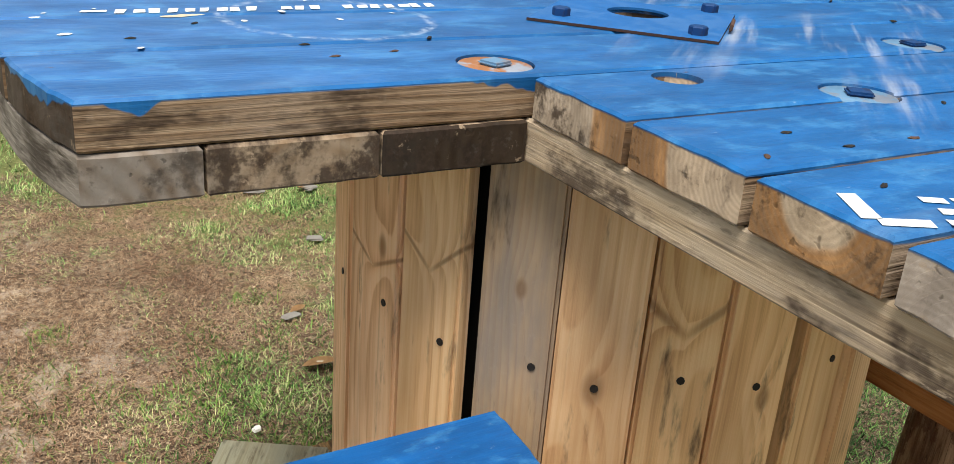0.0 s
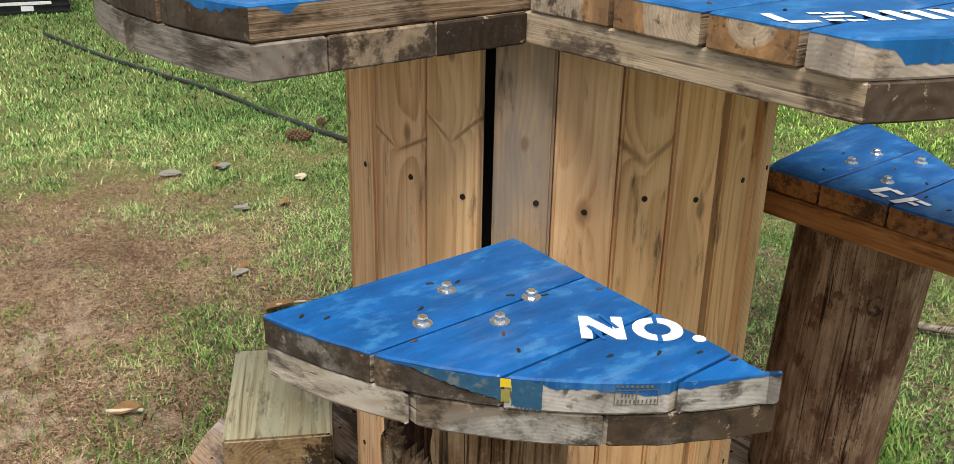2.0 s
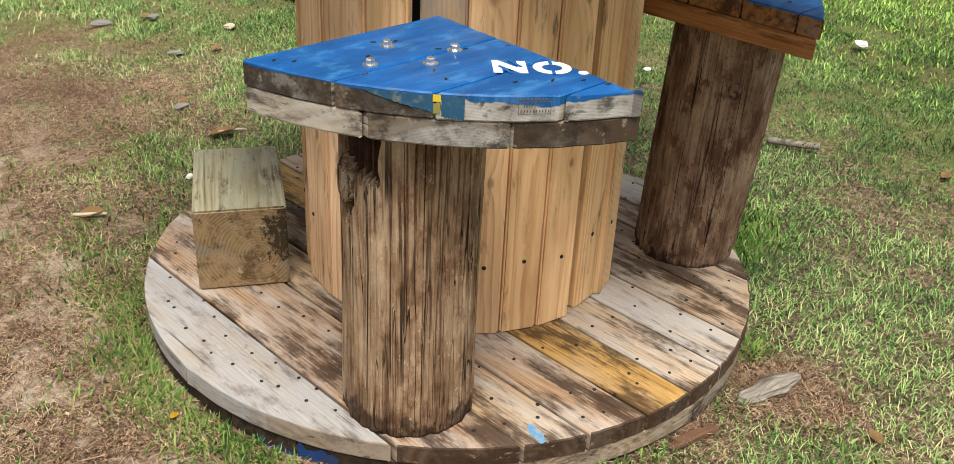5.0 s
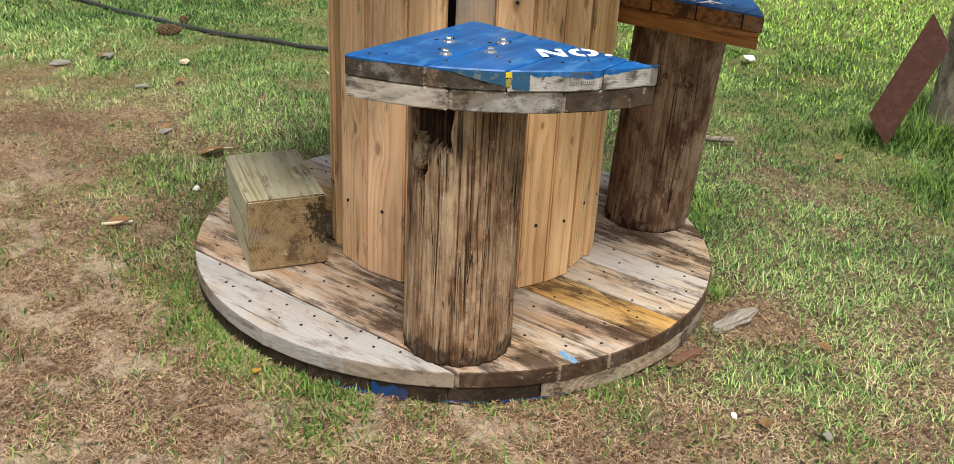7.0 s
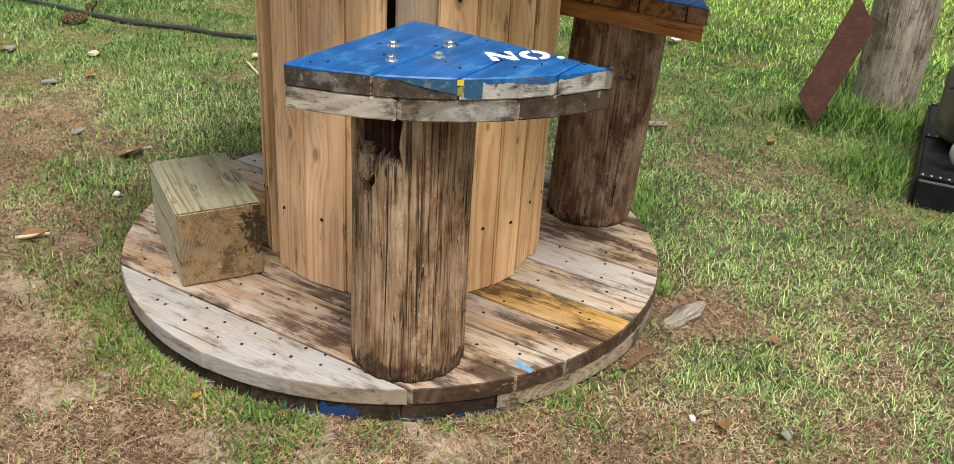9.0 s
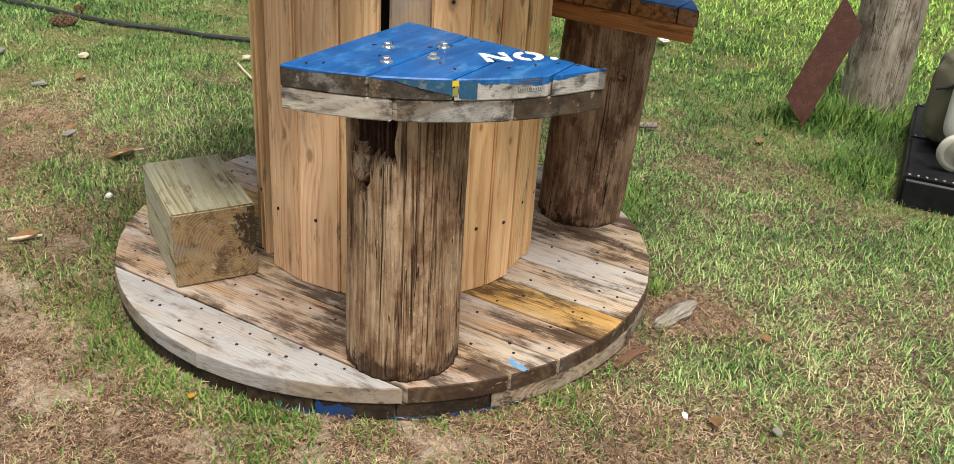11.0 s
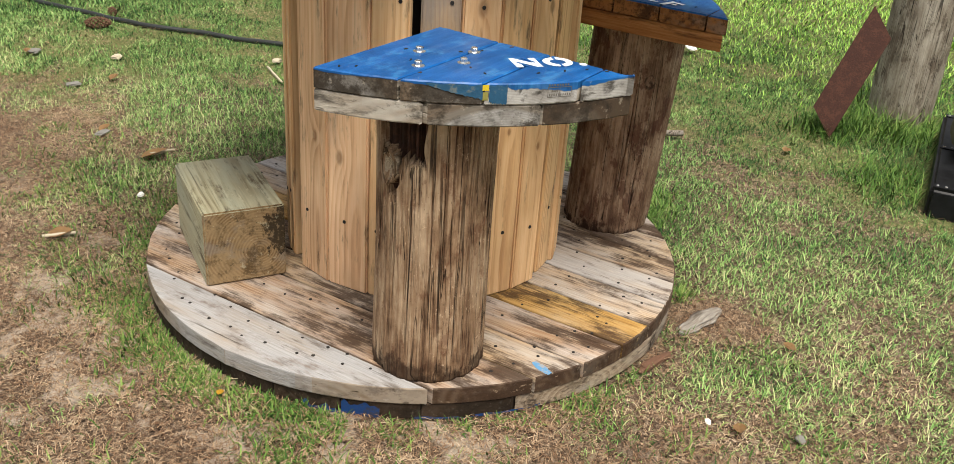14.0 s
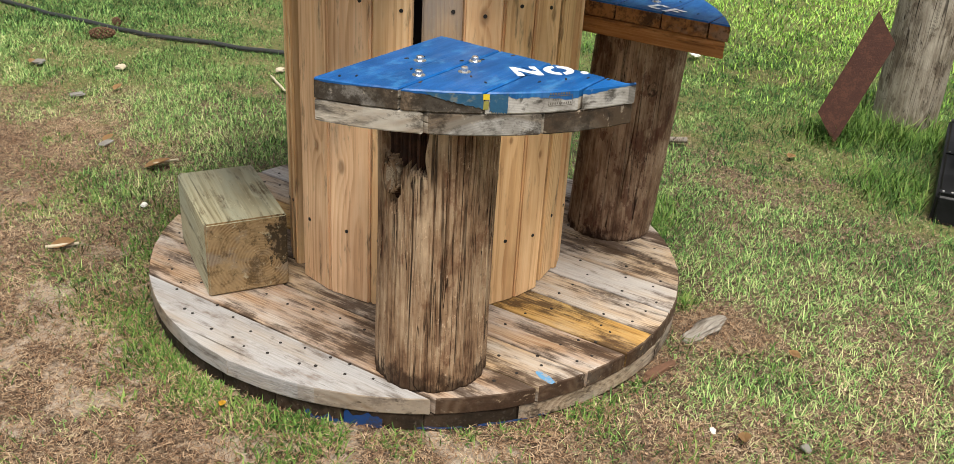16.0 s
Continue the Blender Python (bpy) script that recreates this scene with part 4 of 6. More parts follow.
for y0, y1 in zip(edges, edges[1:]):
    plank("base_under_plank", True, y0, y1, lambda y: tuple(v + d for v, d in zip(chord(BASE_C, BASE_R, y, 0), (0.006, -0.006))), BASE_Z - PLY - 0.001, PLY, base_side_pale if y1 < 0.4 else base_side, reel, "dark lower base plank", rows=14)

# nail heads: a double row along the rim and pairs over each board
def nail_at(x, y, z, parent, r=0.0042):
    part("nail", lathe_bm(((r, 0.0), (r, 0.0012), (r * 0.6, 0.0018)), 8), nail_iron, parent, "", pose(x, y, z))


for rr, n, off in ((0.600, 64, 0.0), (0.545, 54, 0.05), (0.42, 40, 0.02)):
    for k in range(n):
        a = 2 * math.pi * k / n + off + random.uniform(-0.03, 0.03)
        q = rr + random.uniform(-0.018, 0.018)
        nail_at(BASE_C[0] + q * math.cos(a), BASE_C[1] + q * math.sin(a), BASE_Z - 0.0002, reel, random.uniform(0.0027, 0.0040))


def splash(name, c, r, a0, a1, z0, z1, material, label, parent, rough=0.5, n=40, wedge=False):
    """A patch of paint lying on the curved edge of a flange."""
    bm = bmesh.new()
    rows = []
    for k in range(n + 1):
        a = radians(a0 + (a1 - a0) * k / n)
        up = z1 - (z1 - z0) * rough * (0.5 + 0.8 * noise.noise((k * 0.14, r * 9, 1)))
        dn = z0 + (z1 - z0) * 0.15 * noise.noise((k * 0.5, 3, r))
        if wedge:
            dn = z1 - (z1 - z0) * (0.12 + 0.88 * (k / n) ** 0.8) * (1 + 0.15 * noise.noise((k * 0.4, 8, r)))
        rows.append([bm.verts.new((c[0] + r * math.cos(a), c[1] + r * math.sin(a), z)) for z in (dn, max(up, dn + 0.001))])
    for p, q in zip(rows, rows[1:]):
        bm.faces.new((p[0], q[0], q[1], p[1]))
    return part(name, bm, material, parent, label)


splash("paint_splash", BASE_C, BASE_R - 0.0035, 203.2, 210, BASE_Z - 2 * PLY, BASE_Z - PLY - 0.003, blue_paint, "blue paint splash on the rim", reel, 0.45)
splash("paint_splash", BASE_C, BASE_R - 0.0035, 196, 203, BASE_Z - 2 * PLY, BASE_Z - PLY - 0.018, blue_paint, "blue paint splash on the rim", reel, 1.0)
splash("paint_splash", BASE_C, BASE_R - 0.0035, 216, 262, BASE_Z - 2 * PLY, BASE_Z - 2 * PLY + 0.007, blue_paint, "thin blue paint line along the rim", reel, 0.6, 90)
bm = bmesh.new()
stroke_pts = [(0.026 * math.cos(a) * (1 + 0.4 * noise.noise((math.cos(a) * 2, math.sin(a) * 2, 7))), 0.010 * math.sin(a) * (1 + 0.5 * noise.noise((math.cos(a) * 3, math.sin(a) * 3, 2))), 0.0006) for a in [2 * math.pi * k / 24 for k in range(24)]]
bm.faces.new([bm.verts.new(q) for q in stroke_pts])
part("paint_splash", bm, plain("thin_blue_smear", (0.10, 0.26, 0.46), 0.6, 0, 0.3, 150, 0.3, (0.36, 0.30, 0.22), 0.7), reel, "thin blue paint smear", pose(0.385, 0.325, BASE_Z, 0, 0, 70))

# ---- writing on the table ----
def stroke(bm, pts, z=0.0007):
    bm.faces.new([bm.verts.new((x, y, z)) for x, y in pts])


def stencil_row(name, glyphs, start, heading, height, width, parent, label, slant=0.0):
    """A row of stencil strokes that cannot be read; glyphs: strings of bar codes (I, H, T, L, dot)."""
    x = 0.0
    base = pose(start[0], start[1], TOP_Z, 0, 0, heading)
    for gl in glyphs:
        bm = bmesh.new()
        if gl == " ":
            x += width * 0.8
            bm.free()
            continue
        bars = {"I": [(0, 0, 0.42, 1)], "L": [(0, 0.2, 0.32, 1), (0.2, 0, 1.0, 0.24)], "=": [(0.02, 0.8, 0.4, 1.0), (0.5, 0.78, 0.98, 0.97), (0.08, 0.42, 0.95, 0.6), (0, 0.08, 0.4, 0.26), (0.48, 0, 0.9, 0.18)],
                "B": [(0, 0, 0.4, 1), (0.52, 0.12, 1.0, 0.9)], "-": [(0, 0.1, 1.0, 0.5)]}[gl]
        wd = width * (0.45 if gl in "I" else 1.0)
        for x0, y0, x1, y1 in bars:
            q = [(x0, y0), (x1, y0), (x1, y1), (x0, y1)]
            f = wd if gl not in "I" else width
            stroke(bm, [(x + u * f + slant * v * height + random.uniform(-0.0012, 0.0012), v * height + random.uniform(-0.0012, 0.0012)) for u, v in q])
        part(name, bm, white_paint, parent, label, base)
        x += wd + width * 0.28


stencil_row("stencil_mark", "IBIBI IB IBBIBI-", (0.515, 0.985), 181, 0.022, 0.025, reel, "worn unreadable white stencil bar", 0.3)
stencil_row("stencil_mark", "L=IIIIII", (0.432, 0.284), -25, 0.052, 0.040, reel, "unreadable white stencil bar", 0.05)
stencil_row("stencil_mark", "-BIB-IBBIBIB-I", (0.53, 1.375), 2, 0.040, 0.030, reel, "worn unreadable white stencil bar", 0.2)

# ---- stools made from the cut-outs ----
def hex_bolt(x, y, z, parent):
    b = part("bolt", lathe_bm(((0.0095, 0.0), (0.0095, 0.0018), (0.0070, 0.0025), (0.0068, 0.0078), (0.0056, 0.0095)), 6), steel, parent, "bright zinc hex bolt", pose(x, y, z, 0, 0, random.uniform(0, 60)))
    part("flange", lathe_bm(((0.0115, -0.0005), (0.0115, 0.0012), (0.0088, 0.002)), 20), steel, b, "", pose(x, y, z))


def post(name, base, top, r, z0, z1, material, parent, label, seed, cavity=False, seg=1000, rows=110):
    """A round log stood on end, with drying cracks cut into it."""
    rng = random.Random(seed)
    cracks = [(rng.uniform(0, 2 * math.pi), rng.uniform(0.0, 0.75), rng.uniform(0.25, 1.0), rng.uniform(0.007, 0.010), rng.uniform(0.002, 0.008)) for _ in range(54 if cavity else 24)]
    if cavity:
        cracks += [(rng.uniform(2.2, 5.4), rng.uniform(0.0, 0.5), rng.uniform(0.4, 1.0), rng.uniform(0.008, 0.012), rng.uniform(0.009, 0.018)) for _ in range(11)]
    verts, faces, deep = [], [], []
    h = z1 - z0
    ang = np.arange(seg) * 2 * math.pi / seg
    knot_a, knot_z = radians(166), 0.446
    for j in range(rows + 1):
        v = j / rows
        z = v * h
        rad = np.full(seg, r) * (1.0 + 0.012 * math.sin(3 * v + seed))
        rad = rad + 0.0035 * np.array([noise.noise((math.cos(q) * 1.6, math.sin(q) * 1.6, z * 2.2 + seed)) for q in ang])
        rad = rad + 0.0013 * np.array([noise.noise((math.cos(q) * 16, math.sin(q) * 16, z * 3.0 + seed)) for q in ang])
        skin = rad.copy()
        hollow = np.zeros(seg, bool)
        for c, b, ln, w, d in cracks:
            if b < v < b + ln:
                t = (v - b) / ln
                fade = min(1.0, 5 * t, 5 * (1 - t)) if ln < 0.9 else 1.0
                cc = c + 0.03 * noise.noise((c * 5, v * 4, seed)) + 0.008 * noise.noise((c * 5, v * 25, seed))
                dd = (ang - cc + math.pi) % (2 * math.pi) - math.pi
                rad = rad - d * fade * np.exp(-(dd / w) ** 2)
        if v < 0.07:
            rad = rad - 0.006 * (1 - v / 0.07) * np.array([0.5 + noise.noise((math.cos(q) * 7, math.sin(q) * 7, seed + v * 20)) for q in ang])
        if cavity:
            dd = (ang - radians(176) + math.pi) % (2 * math.pi) - math.pi
            ragged = np.array([noise.noise((q * 46, 2, 5)) + 0.5 * noise.noise((q * 15, 7, 5)) for q in ang])
            low_edge = np.where(dd < 0.05, 0.366 + 0.35 * np.abs(dd + 0.10), 0.452 + 0.02 * dd) + 0.028 * ragged
            inside = (np.abs(dd) < 0.49 + 0.03 * math.sin(z * 60)) & (z > low_edge)
            rad = rad - inside * (0.019 + 0.005 * np.sin(ang * 95 + 3 * np.sin(ang * 31)))
            hollow |= inside
            d3 = (ang - knot_a + math.pi) % (2 * math.pi) - math.pi
            e = np.sqrt((d3 * r / 0.020) ** 2 + ((z - knot_z) / 0.034) ** 2)
            rad = np.where(e < 1.05, skin, rad) + 0.006 * np.exp(-((e - 0.95) ** 2) * 14)
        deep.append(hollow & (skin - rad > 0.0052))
        cx, cy = (top[0] - base[0]) * v, (top[1] - base[1]) * v
        for q, rr in zip(ang, rad):
            verts.append((cx + rr * math.cos(q), cy + rr * math.sin(q), z))
    for j in range(rows):
        for i in range(seg):
            k = (i + 1) % seg
            faces.append((j * seg + i, j * seg + k, (j + 1) * seg + k, (j + 1) * seg + i))
    faces.append(tuple(range(seg))[::-1])
    faces.append(tuple(rows * seg + i for i in range(seg)))
    me = bpy.data.meshes.new(name)
    me.from_pydata(verts, [], faces)
    me.materials.append(material)
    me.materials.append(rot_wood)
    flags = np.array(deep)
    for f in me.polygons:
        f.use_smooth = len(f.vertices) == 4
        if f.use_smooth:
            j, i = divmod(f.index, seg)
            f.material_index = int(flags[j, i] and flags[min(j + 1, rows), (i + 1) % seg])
    ob = new(name, me)
    ob.parent = parent
    ob.matrix_parent_inverse = Matrix.Translation(-parent.location)
    ob.location = (base[0], base[1], z0)
    ob["label"] = label
    return ob


SEAT_Z = 0.748
S1_C, S1_R = (0.620, 0.752), 0.560
stool = thing("stool", (0.288, 0.545, BASE_Z), "wedge-shaped blue painted plank stool on a cracked log post", "stool", "stools of the reel table")


def s1_x(y):
    a, _ = chord(S1_C, S1_R, y, 0)
    return a, 0.438 - 0.07 * (0.652 - y)


def s1_y(x):
    a, _ = chord(S1_C, S1_R - 0.002, x, 1)
    return min(a, 0.649), 0.650


for y0, y1, mt in zip([0.222, 0.279, 0.391, 0.507], [0.279, 0.391, 0.507, 0.652], (seat_pale, seat_pale, seat_mixed, seat_dark)):
    plank("seat_plank", True, y0, y1, s1_x, SEAT_Z, PLY, mt, stool, "blue painted seat plank with bare grey edge", rows=20)
for x0, x1, mt in zip([0.069, 0.139, 0.268], [0.139, 0.268, 0.428], (lower_pale, lower_mixed, lower_dark)):
    plank("seat_under_plank", False, x0, x1, s1_y, SEAT_Z - PLY - 0.001, PLY, mt, stool, "bare grey under plank", rows=20)
for x, y in ((0.267, 0.576), (0.195, 0.526), (0.333, 0.502), (0.265, 0.479)):
    hex_bolt(x, y, SEAT_Z, stool)
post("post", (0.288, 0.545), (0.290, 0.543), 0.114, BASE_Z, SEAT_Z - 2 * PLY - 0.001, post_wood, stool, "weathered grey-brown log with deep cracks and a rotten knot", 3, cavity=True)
kn = lathe_bm(((0.021, -0.012), (0.0215, 0.002), (0.019, 0.006), (0.0165, 0.0065), (0.0155, 0.003), (0.008, 0.0035), (0.0, 0.004)), 40)
for q in kn.verts:
    q.co.x, q.co.y, q.co.z = q.co.x * 1.1, q.co.y * 1.5, q.co.z * 0.9
    q.co += Vector((0, 0, 0.0018 * noise.noise(q.co * 140)))
ka = radians(166)
part("knot", kn, knot_wood, stool, "cut branch knot with growth rings", Matrix.Translation((0.288 + 0.1085 * math.cos(ka), 0.545 + 0.1085 * math.sin(ka), BASE_Z + 0.446)) @ Matrix.Rotation(ka + math.pi / 2, 4, "Z") @ Matrix.Rotation(math.pi / 2, 4, "X"), True)
teal_paint = plain("thin_teal_paint", (0.018, 0.085, 0.17), 0.6, 0, 0.35, 90, 0.4, (0.16, 0.17, 0.15), 0.75)
splash("yellow_mark", S1_C, S1_R + 0.0012, 220.0, 221.1, SEAT_Z - 0.013, SEAT_Z - 0.002, yellow_paint, "yellow paint mark", stool, 0.1, 6)
splash("yellow_mark", S1_C, S1_R + 0.0011, 220.1, 221.0, SEAT_Z - PLY + 0.008, SEAT_Z - 0.014, plain("thin_olive_paint", (0.26, 0.24, 0.06), 0.6, 0, 0.3, 90, 0.3, (0.22, 0.2, 0.16), 0.6), "thin yellow run below the mark", stool, 0.1, 6)
splash("blue_run", S1_C, S1_R + 0.0009, 210.5, 220.1, SEAT_Z - PLY + 0.010, SEAT_Z - 0.002, teal_paint, "teal paint run on the edge", stool, 0.1, 40, True)
splash("blue_run", S1_C, S1_R + 0.0009, 221.2, 224.3, SEAT_Z - PLY + 0.004, SEAT_Z - 0.002, teal_paint, "teal paint run on the edge", stool, 0.1)

# writing on the seat
txt = bpy.data.curves.new("writing", "FONT")
txt.body, txt.size, txt.offset, txt.space_character = "NO.", 0.066, 0.0032, 1.22
tmp = new("writing_curve", txt)
tmp.data.extrude = 0.0003
bpy.context.view_layer.update()
me = bpy.data.meshes.new_from_object(tmp.evaluated_get(bpy.context.evaluated_depsgraph_get()))
bpy.data.objects.remove(tmp)
me.materials.clear()
me.materials.append(white_paint)
wr = new("writing", me)
wr.parent, wr.matrix_parent_inverse = stool, Matrix.Translation(-stool.location)
wr.matrix_basis = pose(0.309, 0.400, SEAT_Z + 0.0006, 0, 0, -41)
wr["label"] = "white stencilled letters NO."
for u, v, w, h, tn in ((0.0185, 0.010, 0.0046, 0.034, 28), (0.0345, 0.036, 0.0046, 0.034, 28), (0.0855, 0.001, 0.005, 0.016, 0), (0.0855, 0.044, 0.005, 0.016, 0)):
    part("stencil_gap", box_bm(w, h, 0.0004, 0.0), plain("stencil_gap_blue", SEAT_BLUE, 0.5, 0, 0.25, 80), stool, "blue gap of the stencil", pose(0.309, 0.400, SEAT_Z + 0.0009, 0, 0, -41) @ pose(u, v, 0, 0, 0, tn))
# faded ink stamp on the curved edge
STAMP = [(231.5, 236.0, 0.722, 0.7225), (231.5, 236.0, 0.739, 0.7395), (231.5, 231.58, 0.722, 0.739), (233.7, 233.78, 0.722, 0.739), (235.92, 236.0, 0.722, 0.739)]
STAMP += [(231.8 + 0.42 * k, 231.98 + 0.42 * k, 0.7245, 0.7285) for k in range(10)] + [(231.6 + 0.5 * k, 231.9 + 0.5 * k, 0.7415, 0.7450) for k in range(8)] + [(232.2 + 0.35 * k, 232.4 + 0.35 * k, 0.7315, 0.7355) for k in range(4)]
for a0, a1, z0, z1 in STAMP:
    splash("ink_stamp", S1_C, S1_R + 0.0012, a0, a1, z0, z1, ink, "faded black ink stamp", stool, 0.0, 3)

S2_Z = 0.742
stool_b = thing("stool", (1.145, 0.555, BASE_Z), "wedge-shaped blue stool with reddish bare edges on a leaning log post", "stool", "stools of the reel table")
A2, B2, K2 = (1.384, 0.690), (0.978, 0.256), (0.987, 0.640)
mid2 = ((A2[0] + B2[0]) / 2, (A2[1] + B2[1]) / 2)
half2 = math.hypot(A2[0] - B2[0], A2[1] - B2[1]) / 2
sag2 = 0.060
S2_R = (half2 ** 2 / sag2 + sag2) / 2
nrm2 = (-(A2[1] - B2[1]) / 2 / half2, (A2[0] - B2[0]) / 2 / half2)
S2_C = (mid2[0] + nrm2[0] * (S2_R - sag2), mid2[1] + nrm2[1] * (S2_R - sag2))


def s2_x(y):
    _, b = chord(S2_C, S2_R, y, 0)
    a = K2[0] + (B2[0] - K2[0]) * (K2[1] - y) / (K2[1] - B2[1])
    if y > K2[1]:
        a = K2[0] + (A2[0] - K2[0]) * (y - K2[1]) / (A2[1] - K2[1])
    return a, max(b, a)


def s2_y(x):
    a, _ = chord(S2_C, S2_R - 0.004, x, 1)
    return a, K2[1] + (A2[1] - K2[1]) * (x - K2[0]) / (A2[0] - K2[0])


for y0, y1 in zip([0.252, 0.303, 0.418, 0.535], [0.303, 0.418, 0.535, 0.688]):
    plank("seat_plank", True, y0, y1, s2_x, S2_Z, PLY, seat_red, stool_b, "blue painted plank with reddish bare end", rows=20, wear=0.0015)
for x0, x1 in zip([0.977, 1.09, 1.23], [1.09, 1.23, 1.38]):
    plank("seat_under_plank", False, x0, x1, s2_y, S2_Z - PLY - 0.001, PLY, red_under, stool_b, "orange-brown under plank", rows=20)
for x, y in ((1.122, 0.563), (1.203, 0.563), (1.219, 0.491), (1.077, 0.474)):
    hex_bolt(x, y, S2_Z, stool_b)
post("post", (1.141, 0.553), (1.156, 0.528), 0.1155, BASE_Z, S2_Z - 2 * PLY - 0.001, post_red, stool_b, "reddish-brown weathered log leaning slightly", 11)
bm = bmesh.new()
for bars in (((0, 0.008), (0.016, 0.004), (0.016, 0.056), (0, 0.052)), ((0.018, 0.0), (0.044, 0.004), (0.042, 0.018), (0.018, 0.014)), ((0.018, 0.046), (0.042, 0.044), (0.044, 0.056), (0.018, 0.060)), ((0.060, 0.0), (0.076, 0.0), (0.076, 0.058), (0.060, 0.058)), ((0.079, 0.024), (0.098, 0.024), (0.098, 0.036), (0.079, 0.036)), ((0.079, 0.045), (0.106, 0.046), (0.106, 0.058), (0.079, 0.058))):
    stroke(bm, bars)
# white brightened in colour to offset the table top's shade here
part("stencil_writing", bm, plain("brightened_stencil_white", (0.86, 0.87, 0.88), 0.6, 0, 0.06, 130), stool_b, "white stencil strokes", pose(1.008, 0.472, S2_Z + 0.0010, 0, 0, -107) @ Matrix.Scale(0.82, 4))

kb = lathe_bm(((0.015, -0.010), (0.0155, 0.001), (0.012, 0.003), (0.0105, 0.0005), (0.006, 0.001), (0.0, 0.0016)), 32)
for q in kb.verts:
    q.co.y *= 1.25
    q.co += Vector((0, 0, 0.0010 * noise.noise(q.co * 140)))
kc = radians(226)
part("knot", kb, post_red, stool_b, "small branch knot", Matrix.Translation((1.1526 + 0.1150 * math.cos(kc), 0.5338 + 0.1150 * math.sin(kc), 0.532)) @ Matrix.Rotation(kc + math.pi / 2, 4, "Z") @ Matrix.Rotation(math.pi / 2, 4, "X"), True)

# torn nail marks in the paint
def torn_mark(x, y, z, parent, turn):
    bm = bmesh.new()
    bmesh.ops.create_icosphere(bm, subdivisions=2, radius=1)
    for q in bm.verts:
        k = 1 + 0.5 * noise.noise(q.co * 2 + Vector((x * 50, y * 50, 0)))
        q.co = Vector((q.co.x * 0.0050 * k * (1 + 0.6 * noise.noise(q.co * 5)), q.co.y * 0.0020 * k, q.co.z * 0.0012 * k))
    part("torn_nail_mark", bm, nail_iron if random.random() < 0.8 else rust, parent, "torn nail mark", pose(x, y, z, 0, 0, turn))


for x, y in ((0.262, 0.602), (0.291, 0.586), (0.215, 0.556), (0.318, 0.520), (0.350, 0.497), (0.412, 0.470), (0.250, 0.455), (0.165, 0.500), (0.238, 0.418), (0.305, 0.352), (0.350, 0.325), (0.385, 0.300), (0.400, 0.268), (0.120, 0.600), (0.10, 0.62)):
    torn_mark(x, y, SEAT_Z + 0.0005, stool, random.uniform(-30, 60))
for x, y in ((1.05, 0.57), (1.16, 0.60), (1.15, 0.50), (1.06, 0.40), (1.03, 0.35), (1.12, 0.43)):
    torn_mark(x, y, S2_Z + 0.0005, stool_b, random.uniform(-30, 60))
for x, y in ((0.53, 0.44), (0.55, 0.40), (0.47, 0.40), (0.62, 0.40), (0.70, 0.40), (0.79, 0.395), (0.85, 0.40), (0.92, 0.405), (0.50, 0.33), (0.59, 0.25), (0.64, 0.245), (0.73, 0.24), (0.80, 0.33), (0.88, 0.34), (0.75, 0.47), (0.29, 0.79), (0.30, 0.74), (0.36, 0.75), (0.22, 0.90), (0.15, 0.84), (0.25, 1.05), (0.42, 0.80), (0.60, 1.05), (0.30, 1.20), (1.10, 0.80), (1.15, 0.95)):
    torn_mark(x, y, TOP_Z + 0.0005, reel, random.uniform(-30, 60))

# white paint flecks and a bare worn spot on the top
for x, y, r in ((0.324, 0.952, 0.006), (0.27, 0.906, 0.005), (0.369, 0.902, 0.005), (0.371, 1.012, 0.003), (0.143, 0.984, 0.003), (0.095, 0.966, 0.003), (0.10, 0.865, 0.007), (0.085, 0.945, 0.006), (0.659, 1.231, 0.004), (0.44, 0.93, 0.003), (0.15, 0.80, 0.004)):
    bm = bmesh.new()
    stroke(bm, [(r * math.cos(k * 0.7) * (1 + 0.45 * noise.noise((k * 1.3, x * 60, 0))), 0.6 * r * math.sin(k * 0.7) * (1 + 0.45 * noise.noise((k * 1.7, y * 60, 3)))) for k in range(9)])
    part("paint_fleck", bm, white_paint, reel, "white paint fleck", pose(x, y, TOP_Z, 0, 0, 300 * x))
for x, y, rx, tn in ((0.217, 0.94, 0.022, 12), (1.02, 0.98, 0.018, -25), (0.80, 0.45, 0.012, 10)):
    bm = bmesh.new()
    stroke(bm, [(rx * math.cos(k * 0.35) * (1 + 0.4 * noise.noise((k * 0.9, x * 60, 0))), 0.28 * rx * math.sin(k * 0.35) * (1 + 0.5 * noise.noise((k * 1.1, y * 60, 3)))) for k in range(18)], 0.0005)
    part("bare_spot", bm, pale_chip, reel, "bare wood spot worn through the paint", pose(x, y, TOP_Z, 0, 0, tn))

# ---- treated block on the base ----
bm = box_bm(0.184, 0.312, 0.180, 0.004, 0, 2)
blk = part("timber_block", bm, block_wood, None, "", pose(0.352, 1.176, BASE_Z + 0.0005, 0, 0, -30.8))
tagged(blk, "square green-treated timber block lying on the reel base", "timber block")

# ---- pole, rusty plate, black box and bag ----
pole = post("wooden_pole", (0, 0), (0.02, 0.01), 0.118, 0.0, 2.6, pole_wood, thing("pole", (2.905, 0.115, GROUND - 0.01), "weathered silver-grey round timber pole standing in long grass", "pole"), "silvery weathered pole wood", 21, seg=240, rows=90)
pole.location = (2.905, 0.115, GROUND - 0.02)

